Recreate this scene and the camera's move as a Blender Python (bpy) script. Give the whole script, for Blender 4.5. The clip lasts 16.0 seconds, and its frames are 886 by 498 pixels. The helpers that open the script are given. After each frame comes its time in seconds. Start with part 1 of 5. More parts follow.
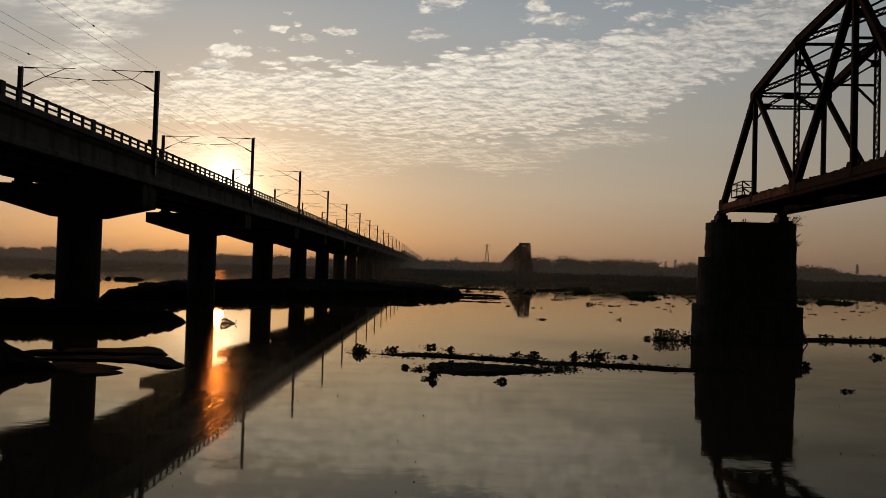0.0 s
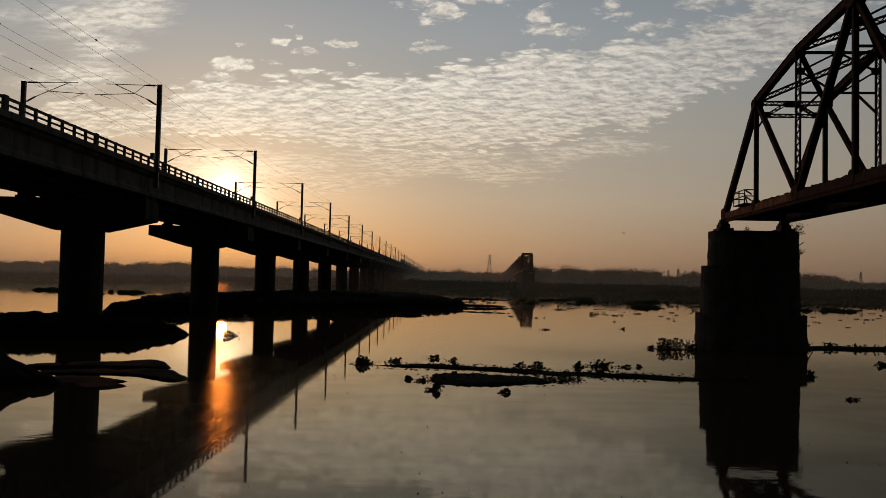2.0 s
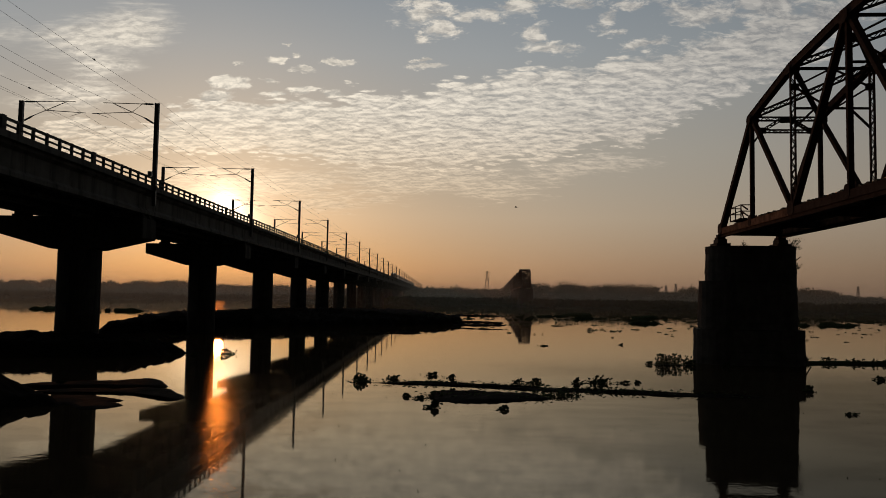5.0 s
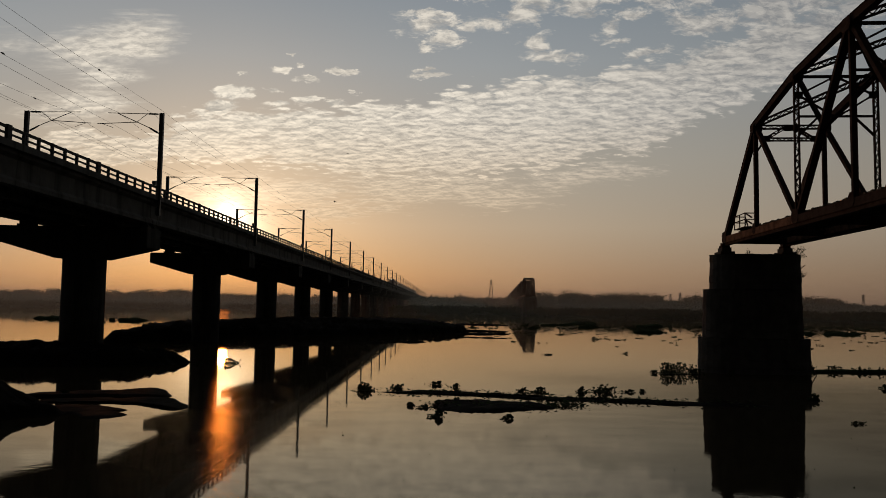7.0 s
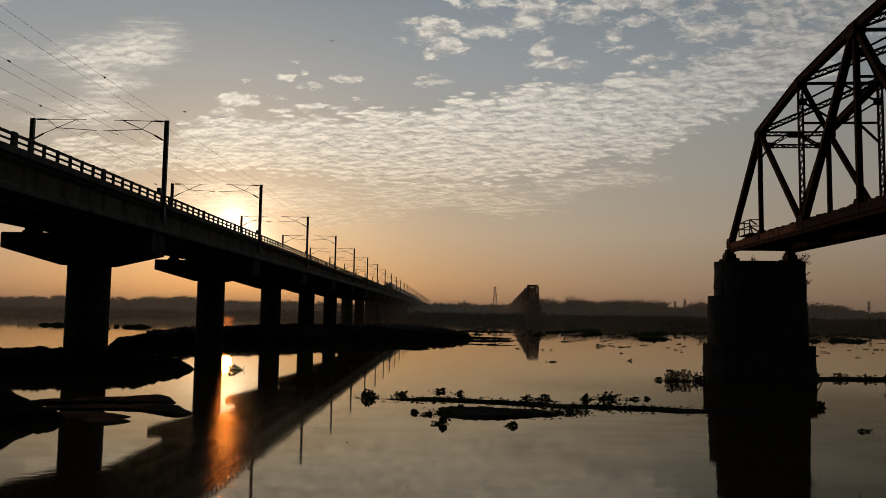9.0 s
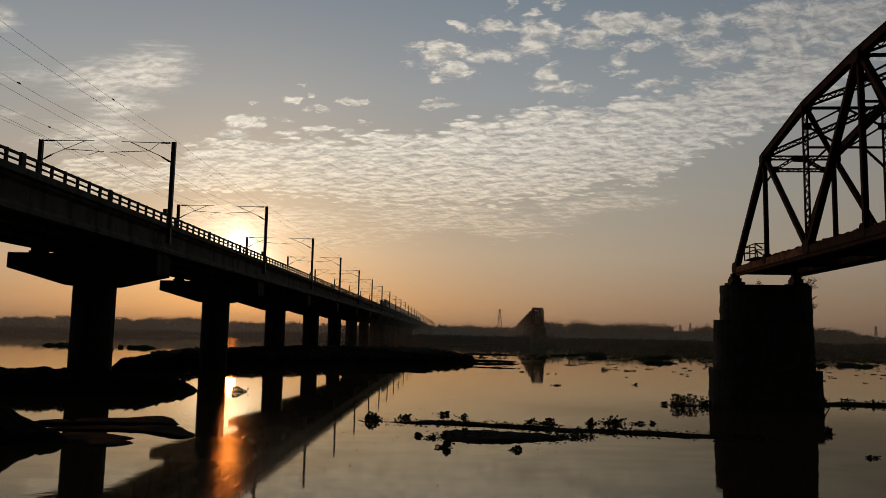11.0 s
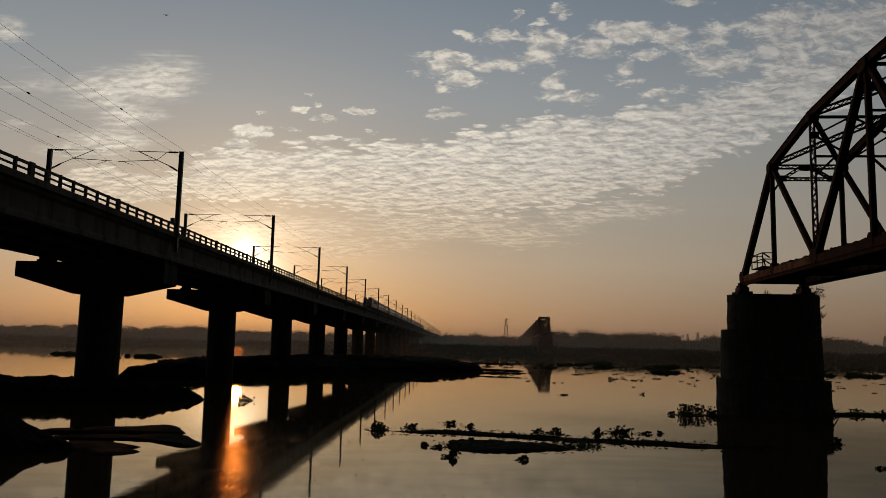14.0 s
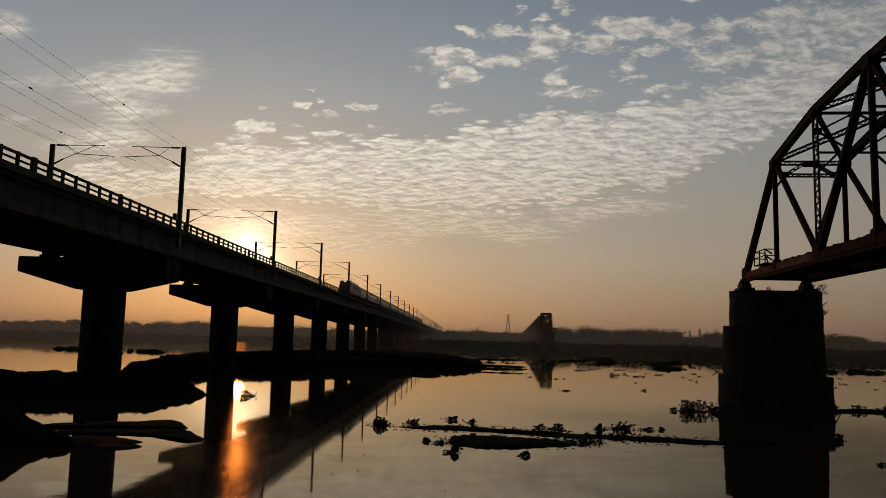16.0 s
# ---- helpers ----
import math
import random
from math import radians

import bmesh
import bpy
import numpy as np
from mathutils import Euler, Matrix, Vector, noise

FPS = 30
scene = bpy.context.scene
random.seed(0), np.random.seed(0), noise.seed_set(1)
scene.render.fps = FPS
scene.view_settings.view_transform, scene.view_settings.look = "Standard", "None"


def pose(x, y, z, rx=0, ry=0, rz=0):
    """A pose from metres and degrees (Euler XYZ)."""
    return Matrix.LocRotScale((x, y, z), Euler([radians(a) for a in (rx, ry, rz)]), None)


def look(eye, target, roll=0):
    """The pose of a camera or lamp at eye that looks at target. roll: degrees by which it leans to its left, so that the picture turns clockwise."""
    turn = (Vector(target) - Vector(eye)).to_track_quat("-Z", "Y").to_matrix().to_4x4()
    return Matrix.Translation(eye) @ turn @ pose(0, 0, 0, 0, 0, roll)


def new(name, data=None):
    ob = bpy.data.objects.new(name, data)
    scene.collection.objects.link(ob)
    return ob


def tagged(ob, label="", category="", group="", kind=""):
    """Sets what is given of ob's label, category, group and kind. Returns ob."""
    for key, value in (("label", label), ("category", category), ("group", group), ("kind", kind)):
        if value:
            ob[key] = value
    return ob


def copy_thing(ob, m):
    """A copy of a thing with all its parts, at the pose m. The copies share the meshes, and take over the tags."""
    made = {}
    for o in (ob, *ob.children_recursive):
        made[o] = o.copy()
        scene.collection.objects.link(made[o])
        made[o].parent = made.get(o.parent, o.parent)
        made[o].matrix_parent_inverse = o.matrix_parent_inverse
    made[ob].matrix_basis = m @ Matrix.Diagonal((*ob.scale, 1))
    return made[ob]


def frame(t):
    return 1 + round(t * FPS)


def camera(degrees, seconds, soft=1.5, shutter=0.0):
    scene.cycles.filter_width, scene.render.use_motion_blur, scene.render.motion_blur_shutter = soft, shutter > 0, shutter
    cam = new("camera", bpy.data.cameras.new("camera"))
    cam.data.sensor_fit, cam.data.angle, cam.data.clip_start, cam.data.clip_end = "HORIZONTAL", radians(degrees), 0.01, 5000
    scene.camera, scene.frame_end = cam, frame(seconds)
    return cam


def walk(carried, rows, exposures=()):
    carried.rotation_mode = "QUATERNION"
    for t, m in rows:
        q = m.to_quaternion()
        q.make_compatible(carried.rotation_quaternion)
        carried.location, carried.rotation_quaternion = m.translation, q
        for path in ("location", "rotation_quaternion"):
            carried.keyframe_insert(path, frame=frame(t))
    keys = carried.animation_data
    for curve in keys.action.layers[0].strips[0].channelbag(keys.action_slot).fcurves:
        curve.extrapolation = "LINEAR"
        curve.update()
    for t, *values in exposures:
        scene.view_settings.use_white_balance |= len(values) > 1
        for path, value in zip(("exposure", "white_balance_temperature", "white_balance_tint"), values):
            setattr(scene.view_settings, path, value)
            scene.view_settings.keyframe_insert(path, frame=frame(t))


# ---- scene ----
# ---- camera ----
cam = camera(59.56, 16.0, soft=0.6)
EYE = Vector((0.0, 0.0, 5.633))
# seconds, heading to the right, tilt up, lean (degrees)
VIEW = [
    (0.0, 0.290, 1.440, 1.673), (0.5, -0.322, 0.959, 1.359), (1.0, -0.450, 1.689, 1.216), (1.5, -0.201, 2.156, 1.244),
    (2.0, 0.088, 2.231, 1.251), (2.5, 0.256, 2.350, 1.057), (3.0, 0.471, 2.654, 1.142), (3.5, 0.369, 2.886, 1.108),
    (4.0, 0.360, 3.033, 0.949), (6.5, 0.055, 4.051, 0.940), (7.0, -0.042, 4.115, 0.851), (7.5, -0.121, 4.232, 0.840),
    (8.0, -0.189, 4.280, 0.871), (8.5, -0.232, 4.324, 0.903), (9.0, -0.347, 4.614, 0.868), (11.5, -0.780, 6.538, 1.236),
    (12.0, -0.832, 6.708, 1.285), (12.5, -1.023, 6.807, 1.453), (13.0, -1.114, 6.835, 1.394), (13.5, -1.186, 6.842, 1.369),
    (14.0, -1.223, 6.913, 1.279), (14.5, -1.281, 6.905, 1.260), (15.0, -1.341, 6.907, 1.285), (15.5, -1.430, 6.897, 1.374),
    (16.0, -1.373, 6.603, 1.381)]


def heading(yaw, tilt):
    a, b = radians(yaw), radians(tilt)
    return Vector((math.sin(a) * math.cos(b), math.cos(a) * math.cos(b), math.sin(b)))


walk(cam, [(t, look(EYE, EYE + heading(yaw, tilt), lean)) for t, yaw, tilt, lean in VIEW],
     exposures=[(0.0, 0.14), (1.5, 0.06), (4.0, 0.02), (9.0, -0.02), (12.0, -0.06), (16.0, -0.08)])

# ---- light ----
SUN_AZ, SUN_EL = radians(-15.85), radians(3.88)
sun = new("sun", bpy.data.lights.new("sun", "SUN"))
sun.data.energy, sun.data.angle, sun.data.color = 0.2, radians(0.9), (1.0, 0.25, 0.035)
to_sun = heading(-15.85, 3.88)
sun.matrix_world = look(to_sun * 100, (0, 0, 0))


class Nodes:
    """Short hand for node trees."""

    def __init__(self, tree):
        self.tree = tree
        tree.nodes.clear()

    def add(self, kind, ins=None, **props):
        n = self.tree.nodes.new(kind)
        for k, v in props.items():
            setattr(n, k, v)
        for k, v in (ins or {}).items():
            if isinstance(v, bpy.types.NodeSocket):
                self.tree.links.new(v, n.inputs[k])
            else:
                n.inputs[k].default_value = v
        return n

    def math(self, op, a, b=0.0, c=0.0, clamp=False):
        return self.add("ShaderNodeMath", {0: a, 1: b, 2: c}, operation=op, use_clamp=clamp).outputs[0]

    def noise(self, vec, scale, detail=4.0, rough=0.55, dist=0.0):
        return self.add("ShaderNodeTexNoise", {"Vector": vec, "Scale": scale, "Detail": detail, "Roughness": rough, "Distortion": dist}).outputs[0]

    def ramp(self, fac, a, b, smooth=True):
        n = self.add("ShaderNodeMapRange", {0: fac, 1: a, 2: b, 3: 0.0, 4: 1.0})
        n.interpolation_type = "SMOOTHSTEP" if smooth else "LINEAR"
        return n.outputs[0]

    def mix(self, fac, a, b, blend="MIX"):
        n = self.add("ShaderNodeMix", data_type="RGBA", blend_type=blend)
        for i, v in ((0, fac), (6, a), (7, b)):
            if isinstance(v, bpy.types.NodeSocket):
                self.tree.links.new(v, n.inputs[i])
            else:
                n.inputs[i].default_value = (*v, 1) if isinstance(v, tuple) else v
        return n.outputs[2]


# patches of cloud: place (x/y, z/y), half length, half width, slope in degrees, density
# the rippled sheet across the middle of the sky
SHEET = [
    (-0.292, 0.213, 0.097, 0.0380, 3, 1.00), (-0.191, 0.218, 0.120, 0.0424, 1, 1.00), (-0.086, 0.215, 0.123, 0.0528, 1, 1.00), (0.026, 0.222, 0.122, 0.0647, 5, 1.00),
    (0.137, 0.239, 0.123, 0.0661, 10, 1.00), (0.248, 0.265, 0.116, 0.0601, 14, 1.00), (0.352, 0.299, 0.090, 0.0466, 18, 1.00), (0.442, 0.336, 0.076, 0.0437, 21, 1.00),
    (-0.408, 0.197, 0.090, 0.0213, 3, 0.80), (-0.484, 0.211, 0.060, 0.0168, 1, 0.60),
]
# thin layers below it
STREAKS = [
    (-0.203, 0.148, 0.141, 0.0254, -1, 0.62), (-0.040, 0.155, 0.147, 0.0313, 1, 0.70), (0.064, 0.144, 0.095, 0.0222, 1, 0.60), (-0.142, 0.120, 0.118, 0.0163, 3, 0.55),
    (0.181, 0.171, 0.096, 0.0222, 11, 0.50), (-0.307, 0.146, 0.082, 0.0254, 1, 0.60),
]
# combed high cloud above the viaduct
CIRRUS = [
    (-0.411, 0.340, 0.070, 0.0409, 4, 0.80), (-0.470, 0.328, 0.086, 0.0376, 1, 0.66), (-0.446, 0.293, 0.058, 0.0281, 6, 0.72), (-0.473, 0.256, 0.079, 0.0263, 5, 0.80),
    (-0.525, 0.240, 0.049, 0.0123, 1, 0.40), (-0.619, 0.411, 0.035, 0.0189, -13, 0.60), (-0.597, 0.280, 0.034, 0.0070, 1, 0.35), (-0.578, 0.334, 0.046, 0.0158, 1, 0.20),
]
# broken heaps over the old bridge
CLUMPS = [
    (-0.025, 0.383, 0.033, 0.0063, -3, 0.70), (-0.024, 0.367, 0.035, 0.0133, 9, 0.75), (-0.001, 0.352, 0.023, 0.0109, 1, 0.75), (-0.030, 0.339, 0.011, 0.0055, 1, 0.70),
    (0.025, 0.369, 0.020, 0.0086, 16, 0.60), (0.004, 0.411, 0.018, 0.0047, -5, 0.75), (0.048, 0.410, 0.021, 0.0095, -5, 0.75), (0.070, 0.439, 0.007, 0.0072, 1, 0.60),
    (0.128, 0.449, 0.010, 0.0104, 1, 0.60), (0.104, 0.433, 0.008, 0.0048, 1, 0.50), (0.062, 0.371, 0.023, 0.0102, -12, 0.80), (0.100, 0.386, 0.032, 0.0157, 11, 0.85),
    (0.115, 0.406, 0.029, 0.0150, -12, 0.75), (0.121, 0.346, 0.015, 0.0154, -40, 0.75), (0.142, 0.327, 0.034, 0.0078, -4, 0.75),
]
HEAPS = [
    (0.171, 0.400, 0.029, 0.0141, 11, 0.90), (0.208, 0.418, 0.035, 0.0158, -5, 0.90), (0.235, 0.422, 0.032, 0.0142, -8, 0.85), (0.276, 0.411, 0.030, 0.0173, -4, 0.80),
    (0.189, 0.387, 0.020, 0.0078, 11, 0.80), (0.244, 0.388, 0.024, 0.0078, 1, 0.70), (0.213, 0.370, 0.017, 0.0100, 32, 0.65), (0.220, 0.350, 0.019, 0.0054, 1, 0.65),
    (0.342, 0.378, 0.051, 0.0171, 6, 0.85), (0.334, 0.414, 0.030, 0.0156, 16, 0.55), (0.377, 0.429, 0.022, 0.0095, -4, 0.70), (0.299, 0.464, 0.033, 0.0048, 1, 0.60),
]
MASSES = [
    (0.422, 0.434, 0.044, 0.0249, 16, 0.90), (0.427, 0.398, 0.043, 0.0297, 1, 0.95), (0.490, 0.429, 0.053, 0.0358, 11, 0.95), (0.546, 0.429, 0.053, 0.0450, 11, 0.95),
    (0.457, 0.362, 0.056, 0.0230, 11, 0.95), (0.390, 0.337, 0.075, 0.0169, 9, 0.95), (0.510, 0.374, 0.044, 0.0264, 1, 0.90), (0.271, 0.336, 0.030, 0.0077, 13, 0.60),
]
# small loose flakes
FLAKES = [
    (-0.280, 0.275, 0.030, 0.0108, 1, 0.95), (-0.296, 0.254, 0.027, 0.0100, 5, 0.90), (-0.217, 0.306, 0.014, 0.0062, 1, 0.85), (-0.205, 0.326, 0.008, 0.0023, 7, 0.60),
    (-0.193, 0.313, 0.008, 0.0031, -14, 0.60), (-0.181, 0.293, 0.018, 0.0054, -3, 0.85), (-0.138, 0.303, 0.020, 0.0062, -2, 0.85), (-0.157, 0.305, 0.008, 0.0031, -9, 0.70),
    (-0.268, 0.300, 0.008, 0.0031, 11, 0.55), (-0.227, 0.278, 0.011, 0.0031, -3, 0.60), (-0.218, 0.260, 0.019, 0.0046, 1, 0.70), (-0.182, 0.267, 0.021, 0.0062, 3, 0.80),
    (-0.143, 0.261, 0.018, 0.0061, 4, 0.80), (-0.124, 0.277, 0.008, 0.0023, 1, 0.60), (-0.018, 0.301, 0.026, 0.0046, 1, 0.70), (-0.026, 0.309, 0.016, 0.0031, 1, 0.65),
]


def cloud_field(k, at, patches, edge=1.0, after=0.0):
    """Highest of a set of patches: 1 in the middle of a patch, 0 at its rim, below 0 outside.

    Each patch waits for the one before it (through the far-stretched third axis), which keeps the node stack small.
    """
    total = None
    for cu, cv, a, b, deg, gain in patches:
        mid = k.add("ShaderNodeCombineXYZ", {0: cu, 1: cv, 2: after}).outputs[0]
        q = k.add("ShaderNodeMapping", {0: at, 1: mid, 2: (0, 0, radians(deg)), 3: (a, b, 1e6)}, vector_type="TEXTURE").outputs[0]
        d = k.add("ShaderNodeVectorMath", {0: q}, operation="LENGTH").outputs["Value"]
        m = k.math("MULTIPLY_ADD", d, -gain * edge, gain * edge)
        total = m if total is None else k.math("MAXIMUM", total, m)
        after = total
    return total


def make_world():
    w = bpy.data.worlds.new("world")
    scene.world = w
    w.use_nodes = True
    k = Nodes(w.node_tree)
    sky = k.add("ShaderNodeTexSky", sky_type="NISHITA", sun_disc=False, sun_elevation=SUN_EL, sun_rotation=SUN_AZ,
                air_density=1.2, dust_density=2.0, ozone_density=2.0)
    co = k.add("ShaderNodeTexCoord").outputs["Generated"]
    x, y, z = k.add("ShaderNodeSeparateXYZ", {0: co}).outputs
    up = k.math("MAXIMUM", z, 0.0)
    toward_sun = k.add("ShaderNodeVectorMath", {0: co, 1: tuple(to_sun)}, operation="DOT_PRODUCT").outputs["Value"]
    dot = k.math("MAXIMUM", toward_sun, 0.0)
    # hazy dawn sky: warm at the horizon, slate blue above
    g = k.add("ShaderNodeValToRGB", {0: up})
    stops = [(0.0, (0.29, 0.19, 0.13)), (0.04, (0.37, 0.258, 0.178)), (0.10, (0.455, 0.370, 0.285)), (0.18, (0.43, 0.39, 0.335)), (0.30, (0.35, 0.376, 0.392)), (0.42, (0.23, 0.282, 0.338)), (0.6, (0.11, 0.15, 0.19))]
    el = g.color_ramp.elements
    while len(el) < len(stops):
        el.new(0.5)
    for e, (p, c) in zip(el, stops):
        e.position, e.color = p, (*c, 1)
    base = k.mix(0.25, g.outputs[0], k.mix(1.0, sky.outputs[0], (0.06, 0.06, 0.06), "MULTIPLY"))
    # away from the sun the sky is dim
    away = k.math("ADD", k.math("MULTIPLY", k.ramp(toward_sun, 0.05, 0.92, False), 0.91), 0.09)
    glow = k.math("ADD", k.math("MULTIPLY", k.math("POWER", dot, 70.0), 0.15), k.math("MULTIPLY", k.math("POWER", dot, 900.0), 1.5))
    glow = k.math("MULTIPLY", glow, k.ramp(up, 0.03, 0.11))
    base = k.mix(1.0, base, k.mix(glow, (0.0, 0.0, 0.0), (1.0, 0.80, 0.60)), "ADD")
    low = k.math("MULTIPLY", k.math("POWER", dot, 9.0), k.math("SUBTRACT", 1.0, k.ramp(up, 0.03, 0.17)))
    base = k.mix(1.0, base, k.mix(low, (0.0, 0.0, 0.0), (0.08, 0.032, 0.01)), "ADD")

    # clouds lie on a high flat layer (p); their outlines are placed by (u, v) and frayed by noise
    s = k.math("ADD", up, 0.20)
    p = k.add("ShaderNodeCombineXYZ", {0: k.math("DIVIDE", x, s), 1: k.math("DIVIDE", y, s), 2: 0.0}).outputs[0]
    front = k.math("GREATER_THAN", y, 0.2)
    yy = k.math("MAXIMUM", y, 0.2)
    uv = k.add("ShaderNodeCombineXYZ", {0: k.math("DIVIDE", x, yy), 1: k.math("DIVIDE", z, yy), 2: 0.0}).outputs[0]
    flat = k.add("ShaderNodeMapping", {0: uv, 3: (1.0, 2.2, 1.0)}).outputs[0]

    def frayed(scale, du, dv, detail=4.0, rough=0.6, seed=0.0):
        n = k.add("ShaderNodeTexNoise", {"Vector": k.add("ShaderNodeMapping", {0: flat, 1: (seed, 0, 0)}).outputs[0], "Scale": scale, "Detail": detail, "Roughness": rough}).outputs["Color"]
        d = k.add("ShaderNodeVectorMath", {0: n, 1: (0.5, 0.5, 0.5)}, operation="SUBTRACT").outputs[0]
        d = k.add("ShaderNodeVectorMath", {0: d, 1: (du, dv, 0.0)}, operation="MULTIPLY").outputs[0]
        return k.add("ShaderNodeVectorMath", {0: uv, 1: d}, operation="ADD").outputs[0]

    soft = frayed(9.0, 0.10, 0.035)
    crisp = frayed(24.0, 0.07, 0.036, 6.0, 0.66, 3.1)
    # ripples of the sheet: lumps lengthened along the layer, split by thin gaps
    turn = k.add("ShaderNodeMapping", {0: p, 2: (0, 0, 0.32), 3: (0.62, 1.0, 1.0)}).outputs[0]
    bend = k.add("ShaderNodeTexNoise", {"Vector": turn, "Scale": 14.0, "Detail": 3.0, "Roughness": 0.6}).outputs["Color"]
    bend = k.add("ShaderNodeVectorMath", {0: turn, 1: k.add("ShaderNodeVectorMath", {0: bend, 1: (0.075, 0.09, 0.0)}, operation="MULTIPLY").outputs[0]}, operation="ADD").outputs[0]
    lump = k.add("ShaderNodeTexVoronoi", {"Vector": bend, "Scale": 25.0, "Smoothness": 0.3}, feature="SMOOTH_F1", voronoi_dimensions="2D").outputs["Distance"]
    lump = k.math("SUBTRACT", 1.0, k.ramp(lump, 0.08, 0.62))
    cell = k.noise(turn, 30.0, 4.0, 0.62, 0.4)
    grain = k.noise(k.add("ShaderNodeMapping", {0: p, 2: (0, 0, 0.25), 3: (0.8, 1.15, 1.0)}).outputs[0], 70.0, 3.0, 0.6, 0.3)
    big = k.noise(p, 4.2, 3.0, 0.55)
    half = lambda n, amount: k.math("MULTIPLY", k.math("SUBTRACT", n, 0.5), amount)
    fine = k.math("ADD", half(lump, 0.4), half(cell, 1.25))

    sheet = k.math("MAXIMUM", cloud_field(k, soft, SHEET, 2.0), -1.0)
    thin = cloud_field(k, soft, STREAKS, 1.2, sheet)
    ribs = k.noise(k.add("ShaderNodeMapping", {0: uv, 2: (0, 0, -0.06), 3: (0.22, 1.7, 1.0)}).outputs[0], 42.0, 4.0, 0.6, 0.8)
    combed = k.noise(k.add("ShaderNodeMapping", {0: uv, 2: (0, 0, 0.14), 3: (0.2, 1.7, 1.0)}).outputs[0], 36.0, 5.0, 0.66, 0.6)
    cirrus = cloud_field(k, frayed(12.0, 0.07, 0.025, seed=7.7), CIRRUS, 1.0, thin)
    heap = cloud_field(k, crisp, CLUMPS, 1.0, cirrus)
    heap = k.math("MAXIMUM", heap, cloud_field(k, crisp, HEAPS, 1.0, heap))
    heap = k.math("MAXIMUM", heap, cloud_field(k, crisp, MASSES, 1.2, heap))
    flake = cloud_field(k, frayed(40.0, 0.05, 0.016, 5.0, 0.66, 5.0), FLAKES, 1.4, heap)

    body = k.noise(k.add("ShaderNodeMapping", {0: uv, 3: (1.0, 1.9, 1.0)}).outputs[0], 34.0, 5.0, 0.62, 0.5)
    a_sheet = k.ramp(k.math("ADD", k.math("MINIMUM", sheet, 0.62), k.math("ADD", fine, half(big, 0.6))), -0.02, 0.42)
    a_thin = k.math("MULTIPLY", k.ramp(k.math("ADD", thin, k.math("ADD", half(ribs, 1.3), half(cell, 0.9))), 0.0, 0.55), 0.7)
    a_cirrus = k.math("MULTIPLY", k.ramp(k.math("ADD", cirrus, half(combed, 1.2)), -0.10, 0.60), 0.85)
    a_heap = k.math("MULTIPLY", k.ramp(k.math("ADD", heap, k.math("ADD", half(body, 2.2), half(grain, 0.7))), -0.22, 0.52), 0.9)
    a_flake = k.ramp(k.math("ADD", flake, half(body, 1.5)), -0.1, 0.4)
    cover = k.math("MAXIMUM", k.math("MAXIMUM", a_sheet, a_thin), k.math("MAXIMUM", k.math("MAXIMUM", a_cirrus, a_heap), a_flake))
    # the rest of the sky, overhead and behind, carries the same broken sheet
    over = k.math("MAXIMUM", k.ramp(up, 0.44, 0.52), k.math("SUBTRACT", 1.0, front))
    a_over = k.math("MULTIPLY", k.ramp(k.math("ADD", half(big, 2.2), half(cell, 1.2)), -0.25, 0.5), over)
    cover = k.math("MAXIMUM", k.math("MULTIPLY", cover, front), a_over)

    # relief: lumps brighten on the side that faces the sun
    aside = k.add("ShaderNodeVectorMath", {0: turn, 1: (-0.006, 0.014, 0.0)}, operation="ADD").outputs[0]
    relief = k.ramp(k.math("SUBTRACT", cell, k.noise(aside, 30.0, 4.0, 0.62, 0.4)), -0.11, 0.11)
    lit = k.math("POWER", dot, 6.0)
    pale = k.mix(lit, (0.53, 0.51, 0.48), (1.05, 0.94, 0.77))
    grey = k.mix(lit, (0.25, 0.26, 0.275), (0.47, 0.43, 0.37))
    small = k.math("ADD", k.math("MULTIPLY", lump, 0.45), k.math("MULTIPLY", k.ramp(k.math("ADD", k.math("MULTIPLY", cell, 0.5), k.math("MULTIPLY", grain, 0.5)), 0.36, 0.62), 0.55))
    # loose heaps: bright rims towards the sun, grey hollows away from it
    shaded = k.noise(k.add("ShaderNodeMapping", {0: k.add("ShaderNodeVectorMath", {0: uv, 1: (0.006, 0.007, 0.0)}, operation="ADD").outputs[0], 3: (1.0, 1.9, 1.0)}).outputs[0], 34.0, 5.0, 0.62, 0.5)
    large = k.math("ADD", k.math("MULTIPLY", k.ramp(body, 0.40, 0.70), 0.55), k.math("MULTIPLY", k.ramp(k.math("SUBTRACT", body, shaded), -0.10, 0.12), 0.5))
    loose = k.ramp(k.math("SUBTRACT", k.math("MAXIMUM", a_heap, a_flake), a_sheet), 0.0, 0.5)
    tone = k.math("ADD", k.math("MULTIPLY", small, k.math("SUBTRACT", 1.0, loose)), k.math("MULTIPLY", large, loose))
    tone = k.math("ADD", k.math("MULTIPLY", tone, 0.72), k.math("MULTIPLY", relief, 0.34), clamp=True)
    cloud = k.mix(tone, grey, pale)
    above = k.math("MAXIMUM", k.add("ShaderNodeVectorMath", {0: co, 1: tuple(heading(-15.6, 5.6))}, operation="DOT_PRODUCT").outputs["Value"], 0.0)
    burst = k.math("ADD", k.math("MULTIPLY", k.math("POWER", above, 450.0), 0.9), k.math("MULTIPLY", k.math("POWER", above, 2600.0), 1.6))
    cloud = k.mix(1.0, cloud, k.mix(burst, (0.0, 0.0, 0.0), (1.0, 0.82, 0.60)), "ADD")
